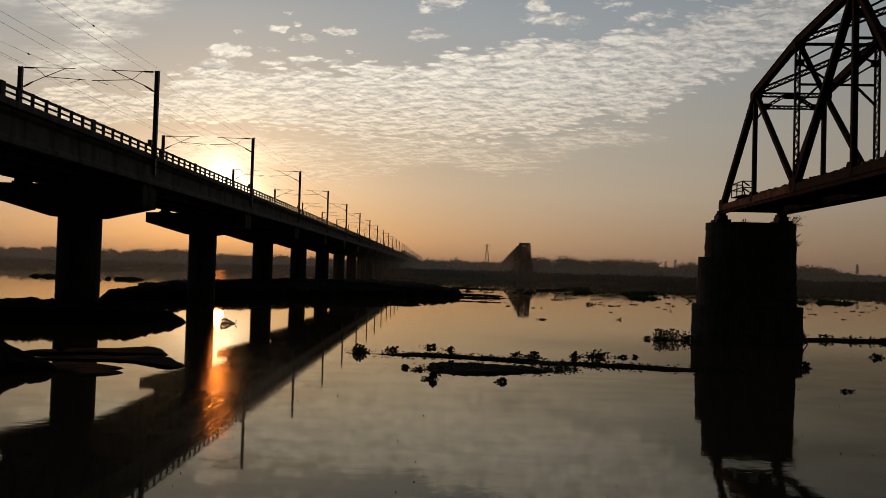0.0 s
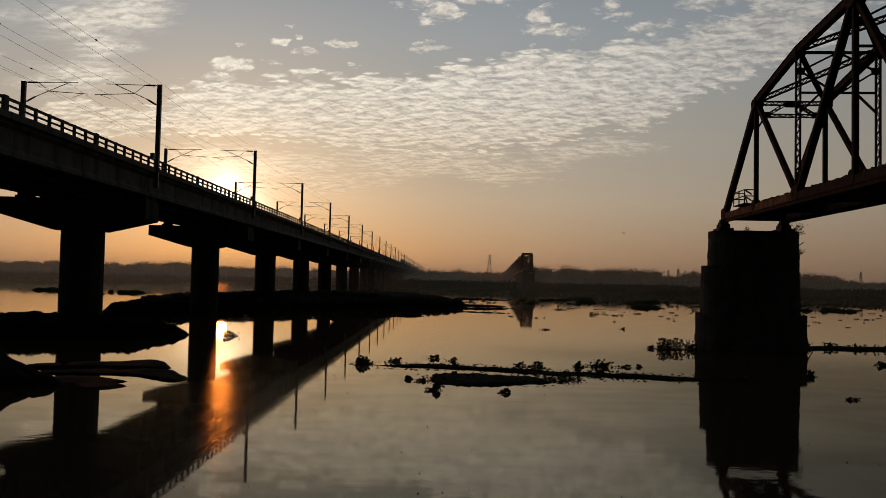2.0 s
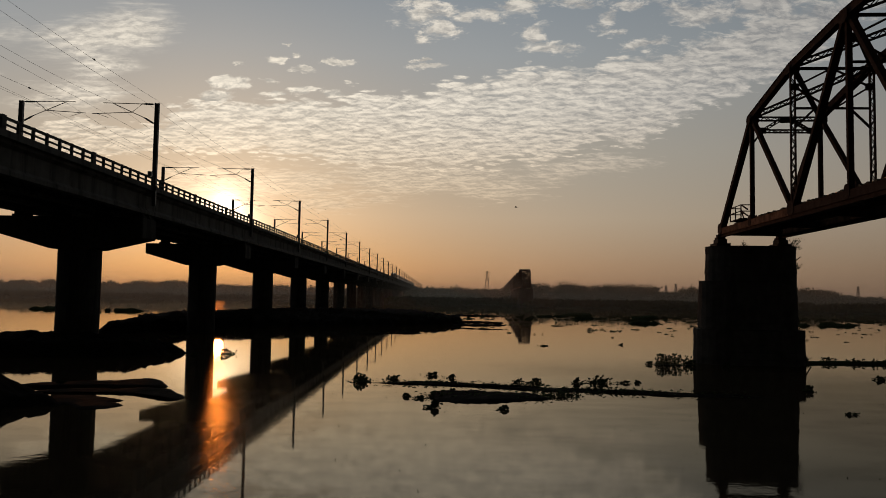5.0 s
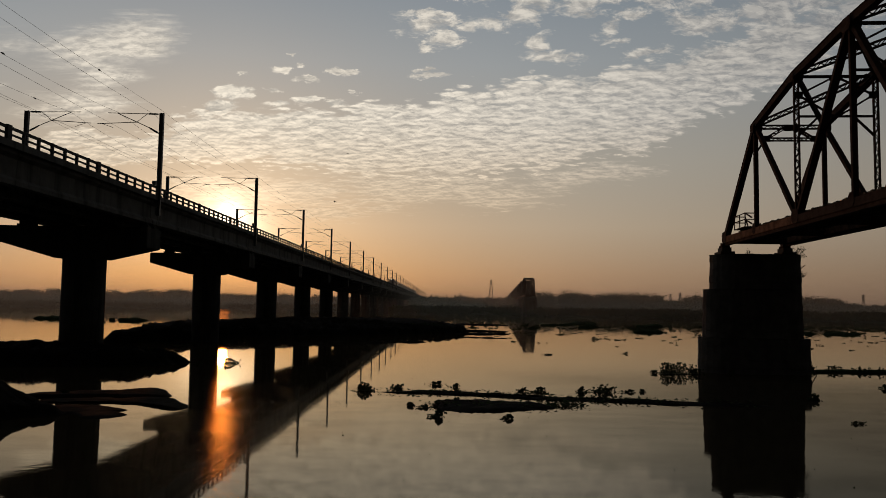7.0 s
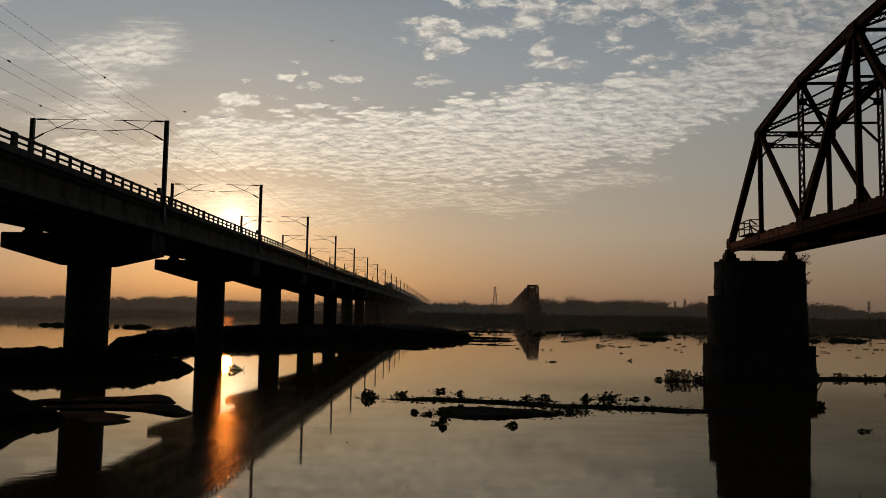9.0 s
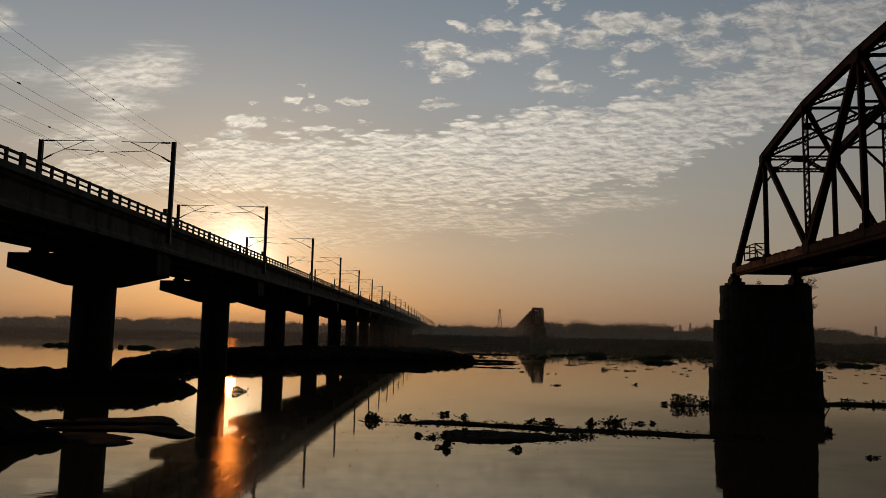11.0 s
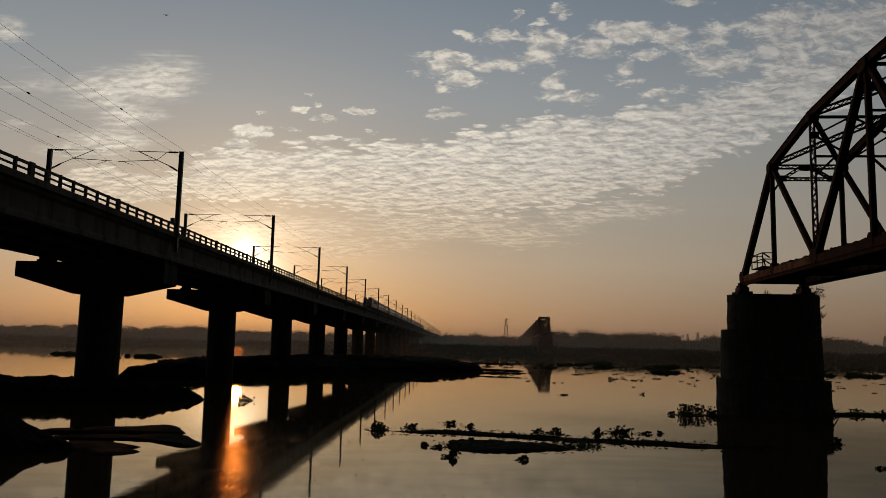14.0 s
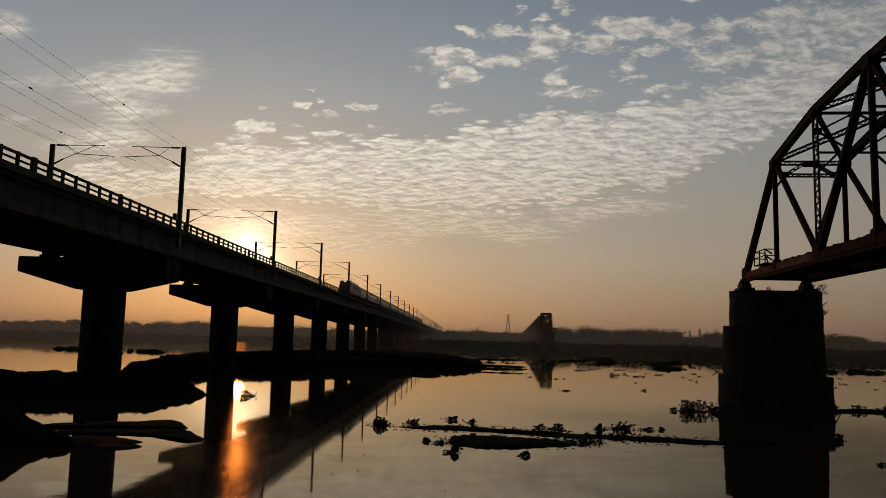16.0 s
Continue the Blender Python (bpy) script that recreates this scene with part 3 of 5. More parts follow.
def make_viaduct():
    v = thing("railway_viaduct", "long concrete double-track railway viaduct on single column piers", "bridge")
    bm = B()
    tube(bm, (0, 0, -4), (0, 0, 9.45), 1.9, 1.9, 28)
    column = mesh_of("column", bm, SHADED_CONCRETE)
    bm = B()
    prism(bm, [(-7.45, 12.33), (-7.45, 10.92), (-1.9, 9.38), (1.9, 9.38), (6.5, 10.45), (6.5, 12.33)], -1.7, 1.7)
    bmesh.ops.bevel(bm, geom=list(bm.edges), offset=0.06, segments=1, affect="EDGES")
    cap = mesh_of("pier_cap", bm, SHADED_CONCRETE)
    bm = B()
    box(bm, -0.45, 0.45, -0.4, 0.4, 12.33, 12.55)
    box(bm, -0.3, 0.3, -0.28, 0.28, 12.55, 12.8)
    bearing = mesh_of("bearing", bm, SHADED_CONCRETE)
    g0, g1 = 0.06, SPAN - 0.06
    bm = B()
    prism(bm, [(-0.38, 12.8), (0.38, 12.8), (0.38, 13.1), (0.16, 13.35), (0.16, 14.55), (0.5, 14.75), (0.5, 14.98), (-0.5, 14.98), (-0.5, 14.75), (-0.16, 14.55), (-0.16, 13.35), (-0.38, 13.1)], g0, g1)
    girder = mesh_of("girder", bm, CONCRETE)
    bm = B()
    box(bm, -1.7, 1.7, -0.15, 0.15, 13.2, 14.97)
    diaphragm = mesh_of("diaphragm", bm, CONCRETE)
    bm = B()
    prism(bm, [(-6.5, 15.45), (-6.5, 15.0), (-5.6, 14.98), (5.6, 14.98), (6.45, 15.0), (6.45, 15.45), (5.5, 15.45), (5.5, 15.4), (-5.5, 15.4), (-5.5, 15.45)], g0 - 0.04, g1 + 0.04)
    slab = mesh_of("deck_slab", bm, CONCRETE)
    n = 21
    bm = B()
    for z0, z1, w in ((16.1, 16.27, 0.14), (15.72, 15.84, 0.1)):
        box(bm, -w / 2, w / 2, 0.0, SPAN - 0.03, z0, z1)
    rail = mesh_of("parapet_rail", bm, CONCRETE)
    bm = B()
    box(bm, -0.08, 0.08, -0.11, 0.11, 15.42, 16.3)
    post = mesh_of("parapet_post", bm, CONCRETE)
    bm = B()
    box(bm, -0.1, 0.1, -0.25, 0.25, 15.42, 16.34)
    end_post = mesh_of("parapet_post", bm, CONCRETE)
    bm = B()
    prism(bm, [(-4.9, 15.4), (4.9, 15.4), (4.1, 16.0), (-4.1, 16.0)], 0, SPAN)
    ballast = mesh_of("ballast_bed", bm, BALLAST)
    far = B()
    for k in PIERS:
        y = PIER_Y + SPAN * k
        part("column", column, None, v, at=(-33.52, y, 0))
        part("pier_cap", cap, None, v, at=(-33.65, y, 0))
        for x in (-37.08, -33.35, -29.62):
            for d in (0.5, SPAN / 3, SPAN * 2 / 3, SPAN - 0.5):
                part("diaphragm", diaphragm, None, v, at=(x, y + d, 0))
        for x in (-38.95, -35.22, -31.48, -27.75):
            for d in (-0.8, 0.8):
                part("bearing", bearing, None, v, at=(x, y + d, 0))
            part("girder", girder, None, v, at=(x, y, 0))
        part("deck_slab", slab, None, v, at=(DECK_C, y, 0))
        part("ballast_bed", ballast, None, v, at=(DECK_C, y, 0))
        for x in (-27.0, -39.7):
            part("parapet_rail", rail, None, v, at=(x, y, 0))
            for i in range(n):
                yy = y + SPAN * i / n
                wide = i % 7 == 0
                if 30 < yy < 290:
                    part("parapet_post", end_post if wide else post, None, v, at=(x, yy, 0))
                else:
                    w = 0.26 if wide else 0.12
                    box(far, x - 0.08, x + 0.08, yy - w, yy + w, 15.42, 16.3)
    tagged(part("far_parapet_posts", far, CONCRETE, v), kind="stuff")
    y0, y1 = PIER_Y + SPAN * PIERS[0], PIER_Y + SPAN * (PIERS[-1] + 1)
    for c in (-30.9, -35.8):
        for s in (-0.87, 0.87):
            bm = B()
            box(bm, c + s - 0.035, c + s + 0.035, y0, y1, 16.2, 16.36)
            part("rail", bm, RAIL, v)
    return v


make_viaduct()


def insulator(bm, a, b):
    a, b = Vector(a), Vector(b)
    tube(bm, a, b, 0.055, 0.055, 8)
    for i in range(6):
        c = a.lerp(b, (i + 1) / 8)
        tube(bm, c, a.lerp(b, (i + 1.7) / 8), 0.1, 0.075, 8)


def make_mast(side):
    """Overhead line mast; side 1 reaches towards -x."""
    s = -side
    m = thing("overhead_line_mast", "dark steel overhead line mast with cantilever bracket on the viaduct", "mast", group="overhead line masts")
    bm = B()
    for d in (-0.17, 0.17):
        box(bm, d - 0.02, d + 0.02, -0.16, 0.16, 13.6, 23.4)
    box(bm, -0.15, 0.15, -0.02, 0.02, 13.6, 23.4)
    part("pole", bm, GALV, m)
    bm = B()
    box(bm, -0.26, 0.26, -0.26, 0.26, 15.15, 15.5)
    part("base_bracket", bm, CONCRETE, m)
    bm = B()
    box(bm, -0.2, 0.12, -1.25, -0.8, 16.3, 16.72)
    box(bm, -0.08, 0.02, -1.05, -0.1, 16.42, 16.5)
    part("switch_box", bm, GALV, m)
    bm = B()
    tube(bm, (s * 1.4, 0, 23.31), (s * 5.1, 0, 23.36), 0.035)
    tube(bm, (s * 1.2, 0, 22.0), (s * 4.2, 0, 23.33), 0.035)
    tube(bm, (s * 1.4, 0, 23.31), (s * 2.35, 0, 22.52), 0.025)
    part("cantilever_tube", bm, GALV, m)
    bm = B()
    tube(bm, (s * 2.35, 0, 22.5), (s * 6.1, 0, 22.3), 0.035)
    tube(bm, (s * 5.6, 0, 22.3), (s * 4.6, 0, 21.95), 0.02)
    part("registration_arm", bm, GALV, m)
    bm = B()
    insulator(bm, (s * 0.3, 0, 23.3), (s * 1.4, 0, 23.31))
    part("insulator", bm, GALV, m)
    bm = B()
    insulator(bm, (s * 0.25, 0, 21.45), (s * 1.2, 0, 22.0))
    part("insulator", bm, GALV, m)
    return m


def wire(name, label, x, z, sag, droppers=None):
    bm = B()
    r = 0.0115
    for k in range(-2, 20):
        y0 = PIER_Y + SPAN * k
        n = 10
        p = [(x, y0 + SPAN * i / n, z - sag * 4 * (i / n) * (1 - i / n)) for i in range(n + 1)]
        for a, b in zip(p, p[1:]):
            tube(bm, a, b, r, r, 4)
        if droppers is not None:
            for i in range(1, n):
                tube(bm, p[i], (x, p[i][1], droppers), 0.008, 0.008, 3)
    ob = part(name, bm, GALV)
    tagged(ob, label, "wire", "overhead wires")


near_mast = make_mast(1)
near_mast.location = (-26.95, 72.5, 0)
far_mast = make_mast(-1)
far_mast.location = (-39.66, 72.3, 0)
for k in PIERS:
    if k:
        copy_thing(near_mast, pose(-26.95, 72.5 + SPAN * k, 0))
        copy_thing(far_mast, pose(-39.66, 72.3 + SPAN * k, 0))
wire("feeder_wire", "thin dark feeder wire strung along the masts", -26.95, 23.65, 0.25)
wire("feeder_wire", "thin dark feeder wire strung along the masts", -27.9, 23.38, 0.3)
wire("catenary_wire", "thin dark catenary wire above the track", -31.0, 23.35, 0.7)
wire("contact_wire", "thin dark contact wire above the track", -31.0, 21.95, 0.03)
wire("catenary_wire", "thin dark catenary wire above the track", -35.6, 23.35, 0.7)
wire("contact_wire", "thin dark contact wire above the track", -35.6, 21.95, 0.03)
wire("feeder_wire", "thin dark feeder wire strung along the masts", -39.66, 23.65, 0.25)

# ---- old truss bridge ----
PANEL, WIDE, LOW = 8.565, 5.33, 11.86
TOPZ = [0, 20.41, 22.03, 22.68, 22.9, 22.68, 22.03, 20.41, 0]
TURN = -math.atan(0.0714)


def laced(bm, a, b, w, d, n_up=(0, 1, 0), step=0.45):
    """A laced member: two flat channels joined by zigzag bars on both faces."""
    a, b = Vector(a), Vector(b)
    t = (b - a).normalized()
    s = t.cross(Vector(n_up)).normalized()
    u = s.cross(t)
    for i in (-1, 1):
        o = s * (i * (w / 2 - 0.04))
        beam(bm, a + o, b + o, 0.08, d, u)
    n = max(2, int((b - a).length / step))
    for f in (-1, 1):
        for i in range(n):
            p, q = a.lerp(b, i / n), a.lerp(b, (i + 1) / n)
            k = 1 if i % 2 else -1
            o = s * (w / 2 - 0.04)
            e = u * (f * (d / 2 + 0.006))
            beam(bm, p - o * k + e, q + o * k + e, 0.07, 0.012, u)


def node(side, k, top):
    return Vector((WIDE * side, -k * PANEL, TOPZ[k] if top else LOW))


def truss_members():
    """Yields name, mesh for every member of one span."""
    for s in (0, 1):
        out = -1 if s == 0 else 1
        for k in range(8):
            bm = B()
            beam(bm, node(s, k, 0), node(s, k + 1, 0), 0.46, 0.54)
            yield "bottom_chord", bm
            bm = B()
            d = Vector((0, 0, 0.40))
            beam(bm, node(s, k, 0) - d, node(s, k + 1, 0) - d, 0.3, 0.26)
            yield "lower_flange", bm
        for k in range(1, 7):
            bm = B()
            a, b = node(s, k, 1), node(s, k + 1, 1)
            o = Vector((0, 0, -0.06))
            beam(bm, a + o, b + o, 0.44, 0.46)
            beam(bm, a + Vector((0, 0, 0.19)), b + Vector((0, 0, 0.19)), 0.54, 0.04)
            yield "top_chord", bm
        for a, b in ((0, 1), (8, 7)):
            bm = B()
            e = Vector((0, -0.12 if a == 0 else 0.12, 0))
            beam(bm, node(s, a, 0) + e, node(s, b, 1) + e - Vector((0, 0, 0.1)), 0.48, 0.46, (0, 1, 0.2))
            yield "end_post", bm
        for k in range(1, 8):
            bm = B()
            if k % 2:
                beam(bm, node(s, k, 0), node(s, k, 1), 0.32, 0.27, (0, 1, 0))
                yield "hanger", bm
            else:
                laced(bm, node(s, k, 0), node(s, k, 1), 0.38, 0.2, (0, 1, 0), 0.42)
                yield "laced_vertical", bm
        for a, b, w in ((1, 2, 0.35), (3, 2, 0.46), (3, 4, 0.38), (5, 4, 0.38), (5, 6, 0.46), (7, 6, 0.35)):
            bm = B()
            beam(bm, node(s, a, 1), node(s, b, 0), 0.3, w, (1, 0, 0))
            yield "diagonal", bm
        for k in range(0, 9):
            bm = B()
            if 0 < k < 8:
                c = node(s, k, 1)
                w, h = (0.6, 0.42) if k % 2 else (0.4, 0.3)
                if k in (1, 7):
                    w, h = 0.42, 0.38
                prism_plate(bm, c - Vector((0, (0.15 if k < 4 else -0.15) if k in (1, 7) else 0, 0.28)), w, h, 0.34)
                yield "gusset_plate", bm
                bm = B()
            c = node(s, k, 0)
            w, h = (0.36, 0.42) if k % 2 else (0.58, 0.5)
            e = -0.35 if k == 0 else (0.35 if k == 8 else 0.0)
            prism_plate(bm, c + Vector((0, e, 0.2)), w, h, 0.25)
            yield "gusset_plate", bm
    for k in range(0, 9):
        bm = B()
        box(bm, 0.25, WIDE - 0.25, -k * PANEL - 0.18, -k * PANEL + 0.18, LOW - 0.32, LOW + 0.42)
        for z in (LOW - 0.32, LOW + 0.4):
            box(bm, 0.25, WIDE - 0.25, -k * PANEL - 0.26, -k * PANEL + 0.26, z, z + 0.04)
        yield "cross_girder", bm
    for k in range(8):
        for x in (1.75, 3.58):
            bm = B()
            y0, y1 = -(k + 1) * PANEL + 0.28, -k * PANEL - 0.28
            box(bm, x - 0.02, x + 0.02, y0, y1, LOW - 0.1, LOW + 0.52)
            box(bm, x - 0.16, x + 0.16, y0, y1, LOW + 0.52, LOW + 0.56)
            box(bm, x - 0.16, x + 0.16, y0, y1, LOW - 0.14, LOW - 0.1)
            yield "stringer", bm
        bm = B()
        beam(bm, node(0, k, 0), node(1, k + 1, 0), 0.22, 0.1)
        yield "bottom_lateral", bm
        bm = B()
        beam(bm, node(1, k, 0), node(0, k + 1, 0), 0.22, 0.1)
        yield "bottom_lateral", bm
    for k in range(1, 8):
        zt = TOPZ[k]
        y = -k * PANEL
        bm = B()
        if k in (1, 7):
            laced(bm, (0.2, y, zt - 0.15), (WIDE - 0.2, y, zt - 0.15), 0.36, 0.3, (0, 1, 0), 0.4)
        else:
            beam(bm, (0.2, y, zt - 0.2), (WIDE - 0.2, y, zt - 0.2), 0.18, 0.18)
        yield "top_strut", bm
        portal = k in (1, 7)
        low = zt - (1.15 if portal else 3.0)
        inset = 0.75 if portal else 0.2
        bm = B()
        if portal:
            laced(bm, (inset, y, low), (WIDE - inset, y, low), 0.3, 0.25, (0, 1, 0), 0.4)
        else:
            beam(bm, (inset, y, low), (WIDE - inset, y, low), 0.14, 0.14)
        yield "sway_strut", bm
        for side in (-1, 1):
            post, mid, foot = WIDE / 2 + side * (WIDE / 2 - 0.15), WIDE / 2 + side * 0.15, WIDE / 2 + side * (WIDE / 2 - inset)
            bm = B()
            if portal:
                laced(bm, (foot, y, low), (mid + side * 0.25, y, zt - 0.2), 0.28, 0.2, (0, 1, 0), 0.35)
                box(bm, mid - 0.35, mid + 0.35, y - 0.13, y - 0.11, zt - 0.5, zt - 0.05)
                box(bm, foot - 0.32, foot + 0.32, y - 0.13, y - 0.11, low - 0.22, low + 0.28)
                yield "sway_brace", bm
            else:
                # two halves of a diamond, meeting the post at a small plate
                beam(bm, (mid, y, zt - 0.25), (post, y, zt - 1.5), 0.12, 0.12)
                yield "sway_brace", bm
                bm = B()
                beam(bm, (post, y, zt - 1.5), (mid, y, low), 0.12, 0.12)
                yield "sway_brace", bm
                bm = B()
                box(bm, post - 0.3, post + 0.3, y - 0.02, y + 0.02, zt - 1.75, zt - 1.25)
                box(bm, mid - 0.3, mid + 0.3, y - 0.08, y - 0.05, zt - 0.5, zt - 0.15)
                yield "gusset_plate", bm
            bm = B()
            beam(bm, (post, y, low - (0.9 if portal else 1.35)), (foot if portal else post - side * 1.35, y, low), 0.15, 0.13)
            yield "knee_brace", bm
    for k in range(1, 7):
        for s in (0, 1):
            bm = B()
            a, b = node(s, k, 1), node(1 - s, k + 1, 1)
            d = b - a
            laced(bm, a.lerp(b, 0.05), b.lerp(a, 0.05), 0.42, 0.24, (d.y, -d.x, 0), 0.45)
            yield "top_lateral", bm


def prism_plate(bm, c, w, h, d):
    """A pair of corner-cut plates on both faces of a joint."""
    for x in (-d, d):
        pts = [(-w, -h * 0.5), (-w * 0.55, -h), (w * 0.55, -h), (w, -h * 0.5), (w, h * 0.5), (w * 0.55, h), (-w * 0.55, h), (-w, h * 0.5)]
        vs = [(c.x + x - 0.012, c.y + a, c.z + b) for a, b in pts] + [(c.x + x + 0.012, c.y + a, c.z + b) for a, b in pts]
        shape(bm, vs, [tuple(range(8)), tuple(range(15, 7, -1))] + [(i, (i + 1) % 8, (i + 1) % 8 + 8, i + 8) for i in range(8)])


def lay_sleepers(t):
    rng = random.Random(5)
    bm = B()
    box(bm, -1.5, 1.5, -0.125, 0.125, 0, 0.24)
    me = mesh_of("sleeper", bm, BARK)
    y = -0.05
    while y > -8 * PANEL:
        part("sleeper", me, None, t, at=(2.65 + rng.uniform(-0.14, 0.14), y, LOW + 0.565 + rng.uniform(0, 0.03)))
        y -= rng.uniform(0.42, 0.52)


def bm_near(bm):
    """True for members over the pier, whose brighter rust has low sunlight painted in."""
    return min(v.co.y for v in bm.verts) > -2.2 * PANEL


def make_truss():
    t = thing("truss_bridge_span", "rusty riveted steel through truss span with curved top chord", "bridge", (25.58, 70.02, 0), "old truss spans", rz=TURN)
    for name, bm in truss_members():
        part(name, bm, SUNLIT_RUST if name == "bottom_chord" and bm_near(bm) else STEEL, t)
    lay_sleepers(t)
    for x in (1.83, 3.5):
        bm = B()
        box(bm, x - 0.035, x + 0.035, -8 * PANEL, 0.1, LOW + 0.83, LOW + 0.99)
        part("rail", bm, RAIL, t)
    for y0, y1 in ((-3.4, -6.3),):
        bm = B()
        box(bm, -0.25, 0.9, y1, y0, LOW + 0.55, LOW + 0.62)
        part("refuge_platform", bm, STEEL, t)
        for y in (y0, (y0 + y1) / 2, y1):
            bm = B()
            tube(bm, (-0.2, y, LOW + 0.6), (-0.2, y, LOW + 1.72), 0.05)
            part("railing_post", bm, STEEL, t)
        for z in (LOW + 1.2, LOW + 1.72):
            bm = B()
            tube(bm, (-0.2, y0, z), (-0.2, y1, z), 0.045)
            tube(bm, (-0.2, y1, z), (0.7, y1, z), 0.045)
            tube(bm, (-0.2, y0, z), (0.7, y0, z), 0.045)
            part("railing_bar", bm, STEEL, t)
        bm = B()
        beam(bm, (-0.2, y1, LOW + 1.72), (-0.2, y1 - 1.7, LOW + 1.15), 0.09, 0.09)
        beam(bm, (-0.2, y1, LOW + 1.2), (-0.2, y1 - 1.7, LOW + 0.65), 0.09, 0.09)
        beam(bm, (0.7, y0, LOW + 1.72), (0.7, y0 - 0.9, LOW + 0.6), 0.09, 0.09)
        part("railing_brace", bm, STEEL, t)
    return t


def make_far_truss(at):
    t = thing("truss_bridge_span", "distant hazy steel through truss span on the old line", "bridge", at, "old truss spans", rz=TURN)
    groups = {}
    for name, bm in truss_members():
        key = {"bottom_chord": "lower_frame", "lower_flange": "lower_frame", "cross_girder": "lower_frame", "stringer": "lower_frame", "bottom_lateral": "lower_frame", "top_strut": "upper_bracing",
               "sway_strut": "upper_bracing", "sway_brace": "upper_bracing", "knee_brace": "upper_bracing", "top_lateral": "upper_bracing"}.get(name, "side_truss")
        me = bpy.data.meshes.new("tmp")
        bm.to_mesh(me)
        bm.free()
        groups.setdefault(key, B()).from_mesh(me)
        bpy.data.meshes.remove(me)
    for key, bm in groups.items():
        part(key, bm, STEEL, t)
    return t


near_span = make_truss()


def stadium(bm, x0, x1, half, z0, z1, grow=0.0, n=12):
    """A pier course with rounded noses: from x0 to x1 and of half-thickness half."""
    def ring(z, g):
        pts = []
        for c, a0 in ((x1 - half, -90), (x0 + half, 90)):
            for i in range(n + 1):
                a = radians(a0 + 180 * i / n)
                pts.append((c + (half + g) * math.cos(a), (half + g) * math.sin(a), z))
        return [bm.verts.new(p) for p in pts]
    a, b = ring(z0, grow), ring(z1, 0)
    m = len(a)
    for i in range(m):
        bm.faces.new([a[i], a[(i + 1) % m], b[(i + 1) % m], b[i]])
    bm.faces.new(a[::-1])
    bm.faces.new(b)


def make_old_pier(at, far=False):
    p = thing("masonry_pier", "dark stepped masonry bridge pier standing in the river", "bridge pier", at, "old bridge piers", rz=TURN)
    for name, x0, x1, half, z0, z1, g in (("pier_base", -2.3, 7.3, 2.6, -4, 3.08, 0.15), ("pier_shaft", -1.84, 6.66, 2.3, 3.08, 7.38, 0.12), ("pier_head", -1.21, 6.6, 2.1, 7.38, 10.5, 0.1)):
        n = max(1, round((z1 - z0) / 0.62))
        for i in range(n):
            u0, u1 = i / n, (i + 1) / n
            bm = B()
            o = 0.025 * math.sin(i * 2.3 + x0)
            ga, gb = g * (1 - u0) + o, g * (1 - u1) + o
            lo, hi = z0 + (z1 - z0) * u0 + 0.012, z0 + (z1 - z0) * u1 - 0.012
            stadium(bm, x0 - gb, x1 + gb, half + gb, lo, hi, ga - gb)
            if i == n - 1:
                stadium(bm, x0 - 0.02, x1 + 0.02, half + 0.02, hi + 0.004, z1, 0.06)
            part("stone_course", bm, MASONRY, p)
        bm = B()
        stadium(bm, x0 + 0.06, x1 - 0.06, half - 0.06, z0, z1 - 0.03, 0)
        part(name, bm, MASONRY, p)
    for x in (0.0, WIDE):
        bm = B()
        box(bm, x - 0.62, x + 0.62, -1.2, 0.9, 10.5, 10.78)
        box(bm, x - 0.4, x + 0.4, -0.9, 0.6, 10.78, 11.15)
        part("bed_stone", bm, MASONRY, p)
        bm = B()
        box(bm, x - 0.35, x + 0.35, -0.6, 0.4, 11.15, 11.35)
        box(bm, x - 0.25, x + 0.25, -0.4, 0.3, 11.35, 11.6)
        part("bearing", bm, STEEL, p)
    return p


make_old_pier((25.54, 70.3, 0))
AXIS = Vector((math.sin(-TURN), math.cos(-TURN), 0))
make_old_pier(Vector((25.54, 70.3, 0)) - AXIS * 8 * PANEL)
FAR0 = Vector((48.1, 450.5, 0))
first = make_far_truss(FAR0 + AXIS * 8 * PANEL)
pier = make_old_pier(FAR0)
for i in range(1, 12):
    c = FAR0 + AXIS * (8 * PANEL + 0.6) * i
    copy_thing(first, pose(*(c + AXIS * 8 * PANEL), 0, 0, math.degrees(TURN)))
    copy_thing(pier, pose(*c, 0, 0, math.degrees(TURN)))


# ---- plants ----
def add_leaf(bm, c, size, rng, flat=0.0):
    """A small bent leaf of two quads."""
    a = rng.uniform(0, 2 * math.pi)
    tilt = rng.uniform(-1.2, 1.2) * (1 - flat)
    d = Vector((math.cos(a), math.sin(a), math.sin(tilt))).normalized()
    s = d.cross(Vector((rng.uniform(-0.5, 0.5), rng.uniform(-0.5, 0.5), 1))).normalized()
    n = d.cross(s) * size * 0.15
    w = size * 0.36
    p = [c - d * size * 0.5, c - s * w + n, c + s * w + n, c + d * size * 0.5]
    vs = [bm.verts.new(q) for q in p]
    bm.faces.new([vs[0], vs[2], vs[1]])
    bm.faces.new([vs[1], vs[2], vs[3]])


